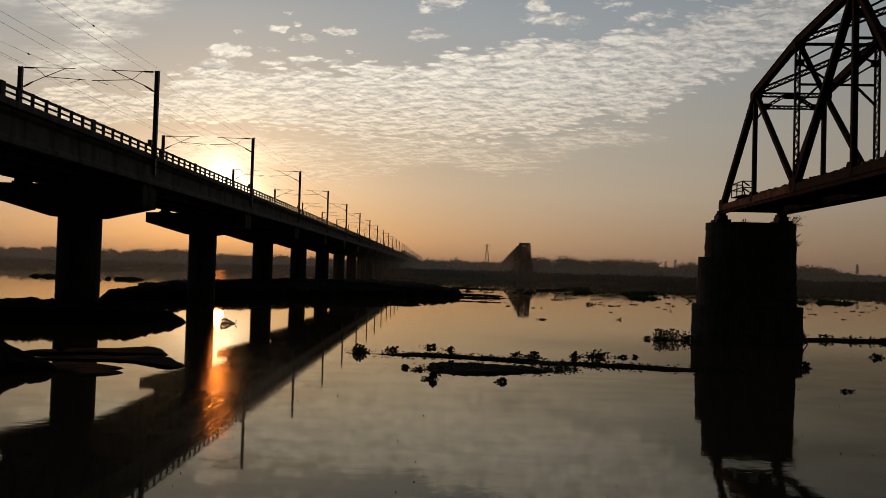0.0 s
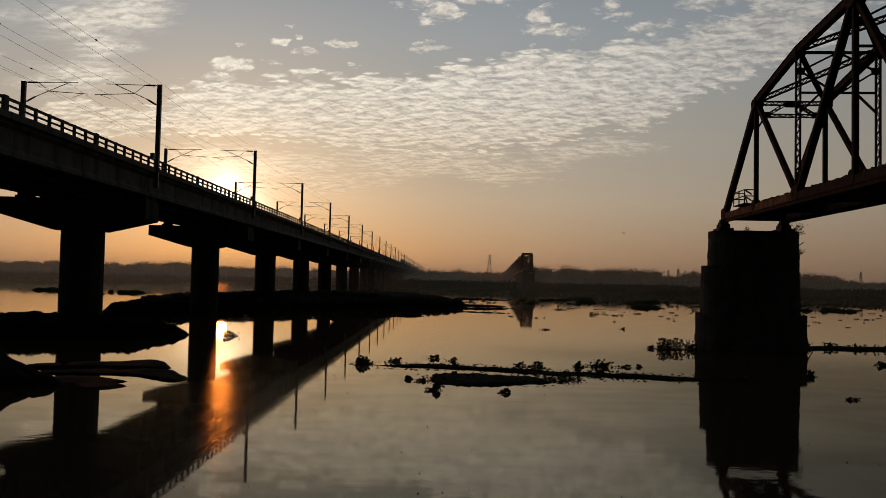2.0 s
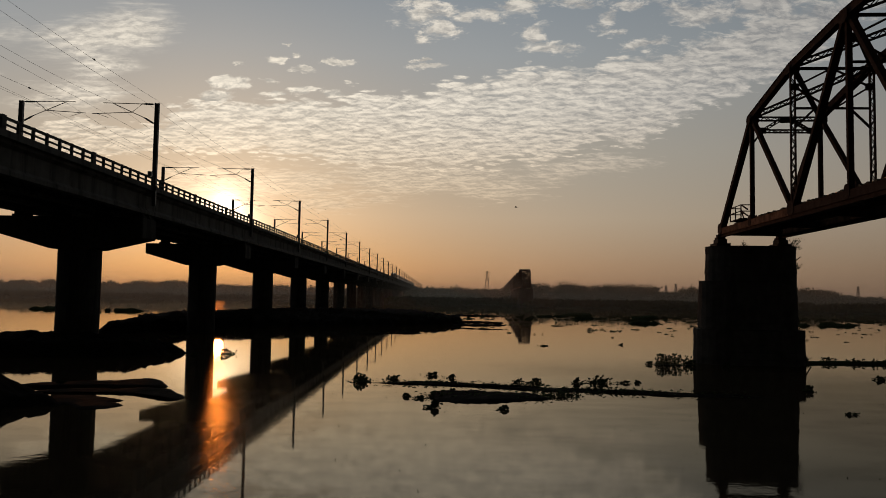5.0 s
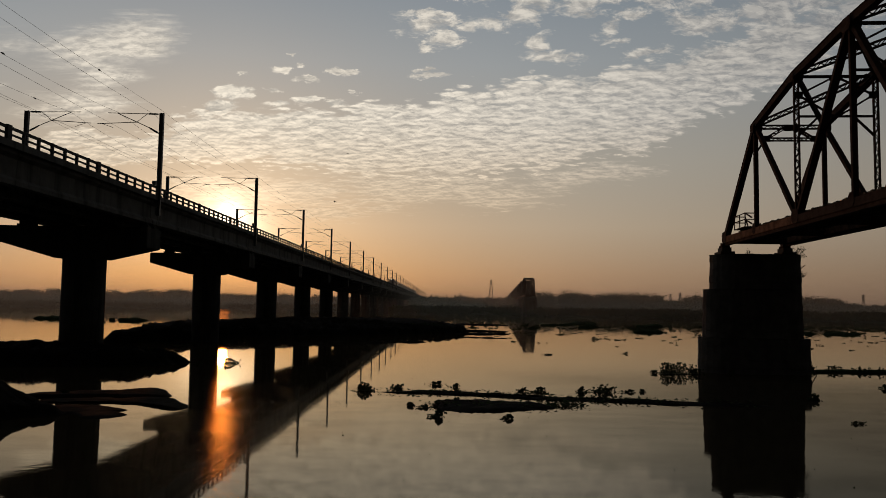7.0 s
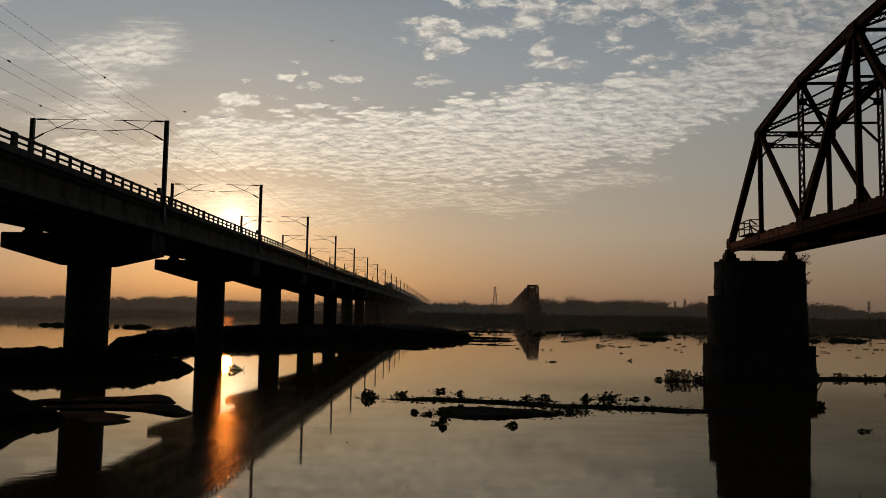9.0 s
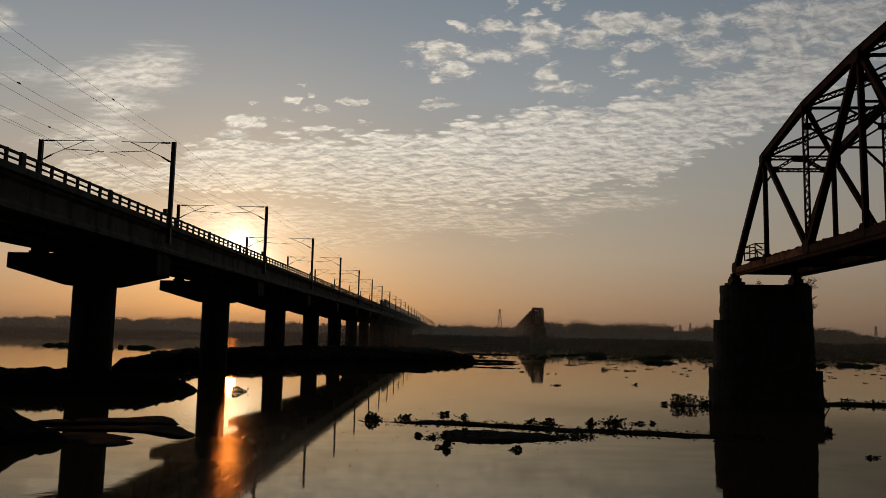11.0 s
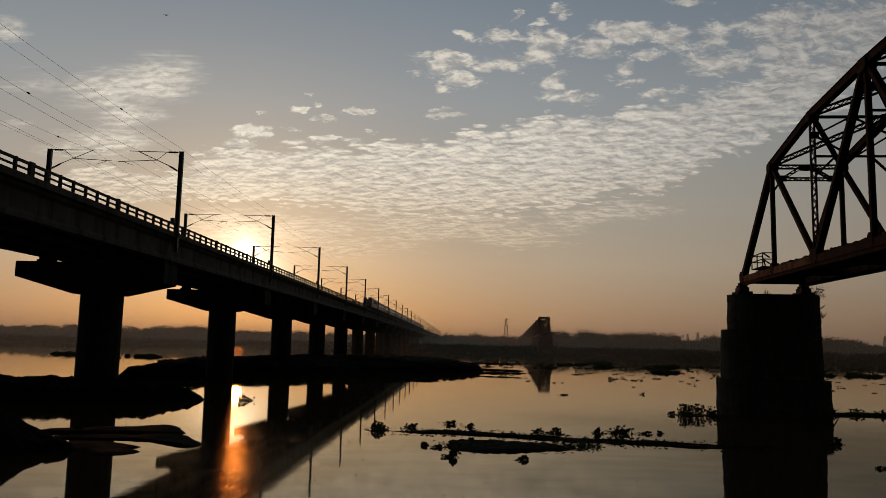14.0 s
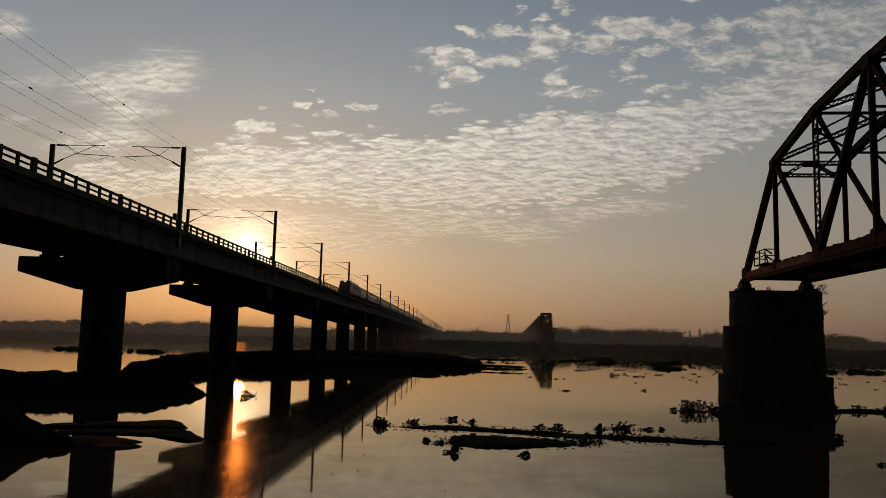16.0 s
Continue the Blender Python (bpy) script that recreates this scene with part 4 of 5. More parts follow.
def hyacinth(at, width, depth, height, leaves, seed, label="clump of dark water hyacinth floating on the river"):
    """Round leaves on short stalks, tallest in uneven tufts, over a low raft of lying leaves."""
    rng = random.Random(seed)
    ob = thing("water_hyacinth", label, "water plant", (*at, 0), "water hyacinth clumps")
    tufts = [(rng.gauss(0, 0.22), rng.gauss(0, 0.22), rng.uniform(0.55, 1.0)) for _ in range(max(2, leaves // 9))]
    bm = B()
    for i in range(leaves):
        tx, ty, th = rng.choice(tufts)
        x = (tx + rng.gauss(0, 0.09)) * width
        y = (ty + rng.gauss(0, 0.09)) * depth
        h = height * th * rng.random() ** 0.7 * 0.72
        top = Vector((x + rng.gauss(0, 0.25) * h, y + rng.gauss(0, 0.2) * h, h))
        size = rng.uniform(0.11, 0.2)
        tube(bm, (x, y, -0.05), top, 0.014, 0.011, 3)
        n = 7
        t1 = Vector((rng.uniform(-1, 1), rng.uniform(-0.5, 0.5), rng.uniform(-0.2, 0.9))).normalized()
        t2 = t1.cross(Vector((rng.uniform(-0.4, 0.4), rng.uniform(0.4, 1), 0.3))).normalized()
        ring = [bm.verts.new(top + t1 * (size * 0.55 * math.cos(2 * math.pi * k / n)) + t2 * (size * 0.48 * math.sin(2 * math.pi * k / n))) for k in range(n)]
        mid = bm.verts.new(top + t1.cross(t2) * size * 0.12)
        for k in range(n):
            bm.faces.new([ring[k], ring[(k + 1) % n], mid])
    tagged(part("leaves", bm, LEAF, ob), kind="stuff")
    bm = B()
    for i in range(leaves * 2):
        x, y = rng.gauss(0, 0.2) * width, rng.gauss(0, 0.2) * depth
        add_leaf(bm, Vector((x, y, 0.02 + rng.random() * 0.11)), rng.uniform(0.16, 0.3), rng, 0.7)
    tagged(part("raft", bm, LEAF, ob), kind="stuff")
    return ob


HYA = [((-5.0, 50.7), 1.7, 1.3, 0.75, 46), ((-3.0, 52.6), 1.0, 0.8, 0.4, 18), ((-0.4, 55.2), 1.2, 0.8, 0.45, 20), ((0.9, 53.7), 0.9, 0.5, 0.45, 12), ((5.2, 51.6), 0.7, 0.6, 0.45, 12),
       ((6.3, 51.3), 1.3, 0.8, 0.5, 26), ((10.6, 52.2), 1.7, 1.2, 0.85, 44), ((9.2, 51.4), 1.0, 0.8, 0.5, 18), ((12.2, 52.0), 1.4, 0.4, 0.2, 12), ((20.0, 67.3), 3.0, 1.8, 1.35, 170), ((21.7, 67.3), 1.6, 1.2, 0.7, 50), ((18.4, 67.6), 0.9, 0.8, 0.4, 14),
       ((24.9, 66.6), 0.9, 0.6, 0.7, 16), ((-0.4, 39.4), 0.9, 0.7, 0.6, 24), ((-1.7, 43.5), 0.5, 0.4, 0.35, 10), ((-1.0, 42.9), 0.7, 0.4, 0.25, 10), ((3.2, 39.2), 0.6, 0.4, 0.3, 8),
       ((32.3, 56.7), 1.5, 0.9, 0.5, 26), ((13.5, 52.4), 0.5, 0.4, 0.35, 6), ((21.0, 39.2), 0.6, 0.3, 0.15, 6), ((-19.3, 71.3), 1.7, 1.0, 0.7, 36), ((-22.0, 69.6), 1.2, 0.8, 0.5, 20), ((0.6, 45.6), 0.8, 0.5, 0.35, 12), ((12.1, 90.4), 1.6, 0.8, 0.2, 14), ((22.2, 94.8), 0.9, 0.6, 0.35, 8), ((-22.3, 46.2), 0.8, 0.6, 0.4, 16), ((26.8, 135.7), 2.2, 1.4, 0.8, 30), ((23.3, 49.0), 0.8, 0.7, 0.6, 22)]
for i, (at, w, d, h, n) in enumerate(HYA):
    hyacinth(at, w, d, h, n, 100 + i)
rng = random.Random(8)
for i in range(13):
    x = 34.6 + i * 2.1 + rng.uniform(-0.4, 0.4)
    hyacinth((x, 71.6 + rng.uniform(-0.6, 0.6) + i * 0.05), rng.uniform(1.6, 2.6), 1.0, rng.uniform(0.6, 1.35), rng.randint(36, 60), 300 + i, "row of dark water hyacinth drifting beside the old pier")
MAT = [(-4.0, 50.2), (-1.0, 50.8), (1.9, 50.4), (4.2, 49.4), (6.0, 48.6), (8.7, 48.2), (12.7, 47.7), (15.0, 46.6), (18.6, 46.0), (18.6, 45.5), (14.4, 45.3), (12.3, 46.3), (9.1, 46.8), (6.4, 46.9), (4.5, 47.9), (1.9, 49.2), (-0.9, 49.6), (-3.1, 49.8)]
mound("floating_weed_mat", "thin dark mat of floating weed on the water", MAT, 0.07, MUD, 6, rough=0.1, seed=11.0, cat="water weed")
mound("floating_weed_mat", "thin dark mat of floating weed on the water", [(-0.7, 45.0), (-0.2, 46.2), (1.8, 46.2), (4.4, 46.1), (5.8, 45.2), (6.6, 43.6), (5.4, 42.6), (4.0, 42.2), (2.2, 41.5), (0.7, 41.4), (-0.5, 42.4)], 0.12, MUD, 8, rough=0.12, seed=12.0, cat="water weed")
mound("floating_weed_mat", "low raft of dark weed drifting beside the old pier", [(32.4, 71.0), (37, 71.1), (44, 71.2), (52, 71.5), (61, 71.9), (61, 72.6), (52, 72.3), (44, 72.1), (37, 72.0), (32.4, 71.8)], 0.2, LEAF, 6, rough=0.16, seed=13.0, cat="water weed")
for x, y, a, b, h in ((47.2, 178.6, 4.2, 1.6, 0.7), (94, 182.6, 4.2, 1.5, 0.6), (84, 181, 2.5, 1, 0.5), (45.4, 259, 5, 2, 0.8), (62, 232, 4, 2, 0.9), (-110, 222, 7.5, 2.6, 1.0), (-86, 214.5, 4.2, 2.0, 1.1), (-91.5, 215, 0.9, 0.7, 0.5), (-86, 196, 1.0, 0.7, 0.3), (33, 232, 4, 1.4, 0.4), (40, 214, 3, 1.2, 0.5)):
    mound("weed_islet", "small dark islet of weeds in the river", [(x + a * math.cos(t * 0.785) * (1 + 0.2 * math.sin(x + t * 2)), y + b * math.sin(t * 0.785)) for t in range(8)], h * 0.6, LEAF, 6, rough=0.5, seed=x, cat="weed islet")


def make_mat_leaves():
    """Leaves standing and lying on the weed mats and mud spits."""
    rng = random.Random(77)
    bm = B()
    for path, w, n in ((((-3.6, 50.0), (1, 50.0), (5, 48.8), (9, 47.6), (13, 46.9), (18, 45.8)), 0.8, 760), (((-0.6, 43.6), (2, 43.8), (6, 44.3), (8, 45.2)), 1.3, 520), (((6, 47), (10, 46.4), (14, 46.6)), 0.3, 90)):
        for i in range(n):
            u = rng.random() * (len(path) - 1)
            j = int(u)
            a, b = Vector((*path[j], 0)), Vector((*path[j + 1], 0))
            c = a.lerp(b, u - j) + Vector((rng.gauss(0, 0.3), rng.gauss(0, w * 0.45), 0.05 + rng.random() ** 3 * 0.22))
            add_leaf(bm, c, rng.uniform(0.12, 0.34), rng, 0.5)
    tagged(part("mat_leaves", bm, LEAF), "tangled leaves lying on the floating weed mats", "water weed", kind="stuff")


make_mat_leaves()


def make_bank_tufts():
    """Rough grass and shrubs along the tops and edges of the mudbanks."""
    rng = random.Random(78)
    for bank, patches in ((bank_a, ((-36, 140, 9, 10, 1.7, 240), (-22, 150, 12, 10, 1.8, 260), (-5, 165, 9, 14, 1.5, 320), (-20, 190, 18, 30, 1.5, 300), (-40, 118, 3, 5, 1.5, 60), (-44, 112, 2.5, 4, 1.0, 50), (0, 158, 4, 6, 1.1, 120), (-10, 150, 6, 4, 1.2, 120))),
                          (bank_b, ((-45, 71, 15, 4, 1.25, 120), (-28, 70.5, 3.0, 2.0, 1.1, 50))), (bank_c, ((-27, 39.5, 4, 1.6, 1.7, 50),))):
        bm = B()
        for cx, cy, rx, ry, h, n in patches:
            for i in range(n):
                a, r = rng.uniform(0, 6.283), rng.random() ** 0.5
                x, y = cx + rx * r * math.cos(a), cy + ry * r * math.sin(a)
                z = h * (1 - 0.45 * r * r)
                t = rng.uniform(0.25, 0.7)
                for j in range(6):
                    add_leaf(bm, Vector((x + rng.gauss(0, 0.35), y + rng.gauss(0, 0.35), z - 0.35 + rng.random() * t)), rng.uniform(0.3, 0.75), rng)
        tagged(part("grass", bm, LEAF, bank), "rough dark grass and weeds", kind="stuff")


make_bank_tufts()


def make_floating_bits():
    """Loose leaves and twigs scattered over the river."""
    rng = random.Random(21)
    bm = B()
    for i in range(1300):
        if i < 760:
            x, y = rng.uniform(-14, 26), rng.uniform(18, 60)
            s = rng.uniform(0.012, 0.045) * (0.4 + rng.random())
        else:
            y = 110 + 150 * rng.random() ** 0.6
            x = rng.uniform(0.02, 0.6) * y
            s = rng.uniform(0.15, 0.6) * (1.5 if y > 190 else 0.7)
        m = rng.randint(1, 4) if i >= 760 else 1
        for j in range(m):
            c = Vector((x + rng.uniform(-s, s) * 2.2, y + rng.uniform(-s, s), 0.02 + rng.random() * 0.2 * s))
            a, b = s * rng.uniform(0.6, 1.2), s * rng.uniform(0.15, 0.4)
            n = 5
            top = bm.verts.new(c + Vector((0, 0, 0.25 * s)))
            ring = [bm.verts.new(c + Vector((a * math.cos(k * 1.2566), b * math.sin(k * 1.2566), -0.05))) for k in range(n)]
            for k in range(n):
                bm.faces.new([ring[k], ring[(k + 1) % n], top])
    tagged(part("floating_leaves", bm, LEAF), "loose leaves and twigs drifting on the river", "flotsam", kind="stuff")


make_floating_bits()


def make_bank_scrub():
    """Reeds and bushes on the far bank and tufts on the mudbanks."""
    rng = random.Random(31)
    verts, faces = [], []

    def tuft(x, y, z, w, h, n):
        for i in range(n):
            a, r = rng.uniform(0, 6.283), w * rng.random() ** 0.5
            c = Vector((x + r * math.cos(a), y + r * math.sin(a), z + h * rng.random() ** 0.8 * (1 - 0.5 * (r / w) ** 2)))
            s = h * rng.uniform(0.12, 0.3)
            b = rng.uniform(0, 6.283)
            o = len(verts)
            verts.extend(((c.x - s * math.cos(b), c.y - s * math.sin(b), c.z - s * 0.4), (c.x + s * math.cos(b), c.y + s * math.sin(b), c.z - s * 0.2 * rng.random()), (c.x + s * 0.3 * rng.uniform(-1, 1), c.y, c.z + s * rng.uniform(0.5, 1.2))))
            faces.append((o, o + 1, o + 2))
    for i in range(3600):
        a = rng.uniform(-36, 36)
        r = shore(a) + rng.uniform(2, 1) + 150 * rng.random() ** 1.6
        x, y = r * math.sin(radians(a)), r * math.cos(radians(a))
        z = land(x, y)
        if z < 0.1:
            continue
        h = rng.uniform(1.6, 4.2)
        tuft(x, y, z - 0.2, h * 1.4, h, 34)
    me = bpy.data.meshes.new("bank_scrub")
    me.from_pydata([tuple(v) for v in verts], [], faces)
    me.materials.append(LEAF)
    tagged(new("bank_scrub", me), "dark reeds and bushes along the far bank", "bushes", kind="stuff")


make_bank_scrub()
# heading and height above the horizon of the tree tops, in degrees
TREELINE = [(-36, 0.5), (-29.9, 0.54), (-29, 0.64), (-28, 0.57), (-26.5, 0.68), (-23.5, 0.62), (-21.4, 0.7), (-19.6, 0.82), (-17.9, 0.8), (-15.8, 0.62), (-13.8, 0.62), (-8, 0.6), (-3.5, 0.35), (-1.2, 0.74), (0.6, 0.62),
            (1.7, 0.74), (3.7, 0.62), (5.5, 0.8), (7, 1.16), (9, 1.27), (9.8, 1.23), (11.6, 1.14), (13.8, 1.06), (15.5, 1.05), (15.9, 0.6), (17.0, 0.58), (17.3, 1.03), (22, 1.07), (25.1, 1.05), (26.1, 0.97), (27.4, 0.62), (28.7, 0.42), (36, 0.3)]


def make_far_woods():
    rng = random.Random(41)
    verts, faces = [], []
    for i in range(1000):
        a = rng.uniform(-36, 36)
        D = rng.uniform(690, 840)
        el = next(e0 + (e1 - e0) * (a - a0) / (a1 - a0) for (a0, e0), (a1, e1) in zip(TREELINE, TREELINE[1:]) if a0 <= a <= a1)
        H = (5.6 + D * math.tan(radians(el)) - 1.4) * rng.choice((0.72, 0.82, 0.88, 0.92, 0.95, 0.97, 1.06))
        x, y = D * math.sin(radians(a)), D * math.cos(radians(a))
        W = H * rng.uniform(0.4, 0.65)
        o = len(verts)
        for dx, dy in ((-0.25, 0), (0.25, 0), (0, 0.3)):
            verts.append((x + dx, y + dy, 0.5))
        verts.append((x, y, H * 0.6))
        faces.extend(((o, o + 1, o + 3), (o + 1, o + 2, o + 3), (o + 2, o, o + 3)))
        lobes = [(rng.uniform(-0.6, 0.6) * W, rng.uniform(-0.6, 0.6) * W, H * rng.uniform(0.12, 0.8)) for _ in range(8)]
        for j in range(620):
            lx, ly, lz = rng.choice(lobes)
            g = [rng.gauss(0, 1) for _ in range(3)]
            c = (x + lx + g[0] * W * 0.24, y + ly + g[1] * W * 0.24, 1.4 + min(H, max(0.5, lz + g[2] * H * 0.1)))
            s = rng.uniform(0.5, 1.15)
            o = len(verts)
            for _ in range(3):
                verts.append((c[0] + rng.uniform(-s, s), c[1] + rng.uniform(-s, s), c[2] + rng.uniform(-s, s)))
            faces.append((o, o + 1, o + 2))
    me = bpy.data.meshes.new("far_woods")
    me.from_pydata(verts, [], faces)
    me.materials.append(LEAF)
    tagged(new("far_woods", me), "hazy belt of trees beyond the far bank", "trees", kind="stuff")


make_far_woods()


def make_pier_shrub(at, size, seed, n):
    """A small shrub rooted in the masonry."""
    rng = random.Random(seed)
    t = thing("shrub", "small wild shrub growing from the top of the old pier", "shrub", at, "shrubs on the pier")
    tips = []
    for i in range(7):
        d = Vector((rng.uniform(-0.3, 1.0), rng.uniform(-0.7, 0.4), rng.uniform(0.1, 0.9))).normalized() * size * rng.uniform(0.6, 1.0)
        bm = B()
        tube(bm, (0, 0, -0.1), d, 0.025, 0.01, 5)
        part("branch", bm, BARK, t)
        tips += [d * u for u in (0.5, 0.75, 1.0)]
    bm = B()
    for i in range(n):
        c = rng.choice(tips) + Vector((rng.gauss(0, 0.1), rng.gauss(0, 0.1), rng.gauss(0, 0.1))) * size
        add_leaf(bm, c, rng.uniform(0.1, 0.2), rng)
    tagged(part("leaves", bm, LEAF, t), kind="stuff")


make_pier_shrub((31.6, 69.2, 10.5), 1.3, 61, 70)
make_pier_shrub((32.0, 69.6, 10.3), 0.8, 62, 40)
make_pier_shrub((27.3, 69.3, 10.5), 0.5, 63, 30)
make_pier_shrub((31.9, 68.6, 8.6), 0.6, 64, 12)
for a, b, r in (((32.0, 68.9, 1.9), (32.5, 67.6, -0.1), 0.07), ((31.8, 69.5, 9.1), (32.35, 69.1, 9.65), 0.06)):
    bm = B()
    tube(bm, a, b, r, r * 0.6, 6)
    tagged(part("driftwood_stick", bm, BARK), "dark bare stick leaning on the old stone pier", "stick", "sticks on the pier")


def make_pylon(x, y, h, arms=True):
    t = thing("power_pylon", "distant grey lattice power pylon", "pylon", (x, y, 1.0), "power pylons")
    w = h * 0.11

    def at(i, j, u):
        r = w * (1 - u) + 0.35 * u
        return Vector((i * r, j * r, h * u))
    for i, j in ((-1, -1), (1, -1), (1, 1), (-1, 1)):
        bm = B()
        beam(bm, at(i, j, 0), at(i, j, 1), 0.3, 0.3)
        part("leg", bm, GALV, t)
    bm = B()
    us = [0, 0.16, 0.3, 0.42, 0.53, 0.63, 0.72, 0.8, 0.87, 0.94, 1.0]
    c = ((-1, -1), (1, -1), (1, 1), (-1, 1))
    for u0, u1 in zip(us, us[1:]):
        for k in range(4):
            a, b = c[k], c[(k + 1) % 4]
            beam(bm, at(*a, u0), at(*b, u1), 0.14, 0.14)
            beam(bm, at(*b, u0), at(*a, u1), 0.14, 0.14)
    part("lattice_bracing", bm, GALV, t)
    if arms:
        for u in (0.72, 0.84, 0.95):
            bm = B()
            for s in (-1, 1):
                beam(bm, at(0, 0, u) + Vector((0, 0, 0)), at(0, 0, u) + Vector((s * h * 0.11, 0, 0)), 0.2, 0.2)
                beam(bm, at(0, 0, u + 0.04), at(0, 0, u) + Vector((s * h * 0.11, 0, 0)), 0.15, 0.15)
            part("cross_arm", bm, GALV, t)
    return t


for x, y, h in ((55.8, 900, 34.5), (20.6, 900, 18.5), (264, 900, 21), (275.5, 900, 23), (488, 900, 23.6), (-276, 900, 30)):
    make_pylon(x, y, h)


def haze_material(share):
    m = bpy.data.materials.new("distance_haze")
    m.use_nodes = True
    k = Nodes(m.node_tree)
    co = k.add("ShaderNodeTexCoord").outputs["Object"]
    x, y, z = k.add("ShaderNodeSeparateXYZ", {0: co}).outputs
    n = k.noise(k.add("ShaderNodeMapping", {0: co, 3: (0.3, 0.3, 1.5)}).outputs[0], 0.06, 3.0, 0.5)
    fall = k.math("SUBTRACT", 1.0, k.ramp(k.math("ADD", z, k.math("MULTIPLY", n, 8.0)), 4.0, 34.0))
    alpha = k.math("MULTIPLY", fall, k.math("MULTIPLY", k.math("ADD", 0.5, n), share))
    # denser to the left, standing in for haze brightened near the sun
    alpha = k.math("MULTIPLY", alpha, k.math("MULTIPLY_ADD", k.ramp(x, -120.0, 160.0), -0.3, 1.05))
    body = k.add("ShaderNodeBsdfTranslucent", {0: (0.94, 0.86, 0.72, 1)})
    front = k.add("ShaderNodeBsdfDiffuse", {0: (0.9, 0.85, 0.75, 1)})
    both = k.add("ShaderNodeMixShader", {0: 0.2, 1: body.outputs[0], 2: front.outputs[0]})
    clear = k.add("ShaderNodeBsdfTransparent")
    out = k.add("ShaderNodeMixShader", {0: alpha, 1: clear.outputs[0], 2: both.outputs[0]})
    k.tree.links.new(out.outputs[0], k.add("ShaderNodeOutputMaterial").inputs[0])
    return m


def make_haze():
    """Upright translucent sheets round the camera that stand in for distance haze."""
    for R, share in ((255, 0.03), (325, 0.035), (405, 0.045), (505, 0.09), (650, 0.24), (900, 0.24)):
        m = haze_material(share)
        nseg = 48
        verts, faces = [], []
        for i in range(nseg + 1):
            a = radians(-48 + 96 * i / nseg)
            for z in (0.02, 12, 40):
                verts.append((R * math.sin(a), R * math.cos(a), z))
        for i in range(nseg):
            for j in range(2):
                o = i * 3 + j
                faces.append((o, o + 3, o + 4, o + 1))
        me = bpy.data.meshes.new("haze_sheet")
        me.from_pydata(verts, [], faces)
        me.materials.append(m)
        tagged(new("haze_sheet", me), "translucent sheet standing in for haze over the far river", "mist", kind="stuff")


make_haze()

for x, y, z in ((-26.95, 59.0, 23.43), (-31.0, 53.0, 22.7), (-35.6, 66.0, 22.95)):
    bm = B()
    bmesh.ops.create_uvsphere(bm, u_segments=8, v_segments=6, radius=0.075, matrix=Matrix.Diagonal((0.8, 1.4, 1.0, 1)))
    box(bm, -0.03, 0.03, -0.2, 0.2, -0.03, 0.03)
    c = part("wire_clamp", bm, GALV, None, at=(x, y, z))
    tagged(c, "small dark clamp hanging on the overhead wire", "clamp", "wire clamps")

# ---- train ----
def boxes(*bs):
    bm = B()
    for b in bs:
        box(bm, *b)
    return bm


def bogie_mesh():
    bm = B()
    box(bm, -1.15, -0.95, -1.6, 1.6, 0.35, 0.75)
    box(bm, 0.95, 1.15, -1.6, 1.6, 0.35, 0.75)
    box(bm, -1.0, 1.0, -0.4, 0.4, 0.45, 0.8)
    for y in (-1.3, 1.3):
        for x in (-0.87, 0.87):
            tube(bm, (x - 0.06, y, 0.45), (x + 0.06, y, 0.45), 0.45, 0.45, 16)
        tube(bm, (-0.87, y, 0.45), (0.87, y, 0.45), 0.08)
    return mesh_of("bogie", bm, STEEL)


BOGIE = bogie_mesh()


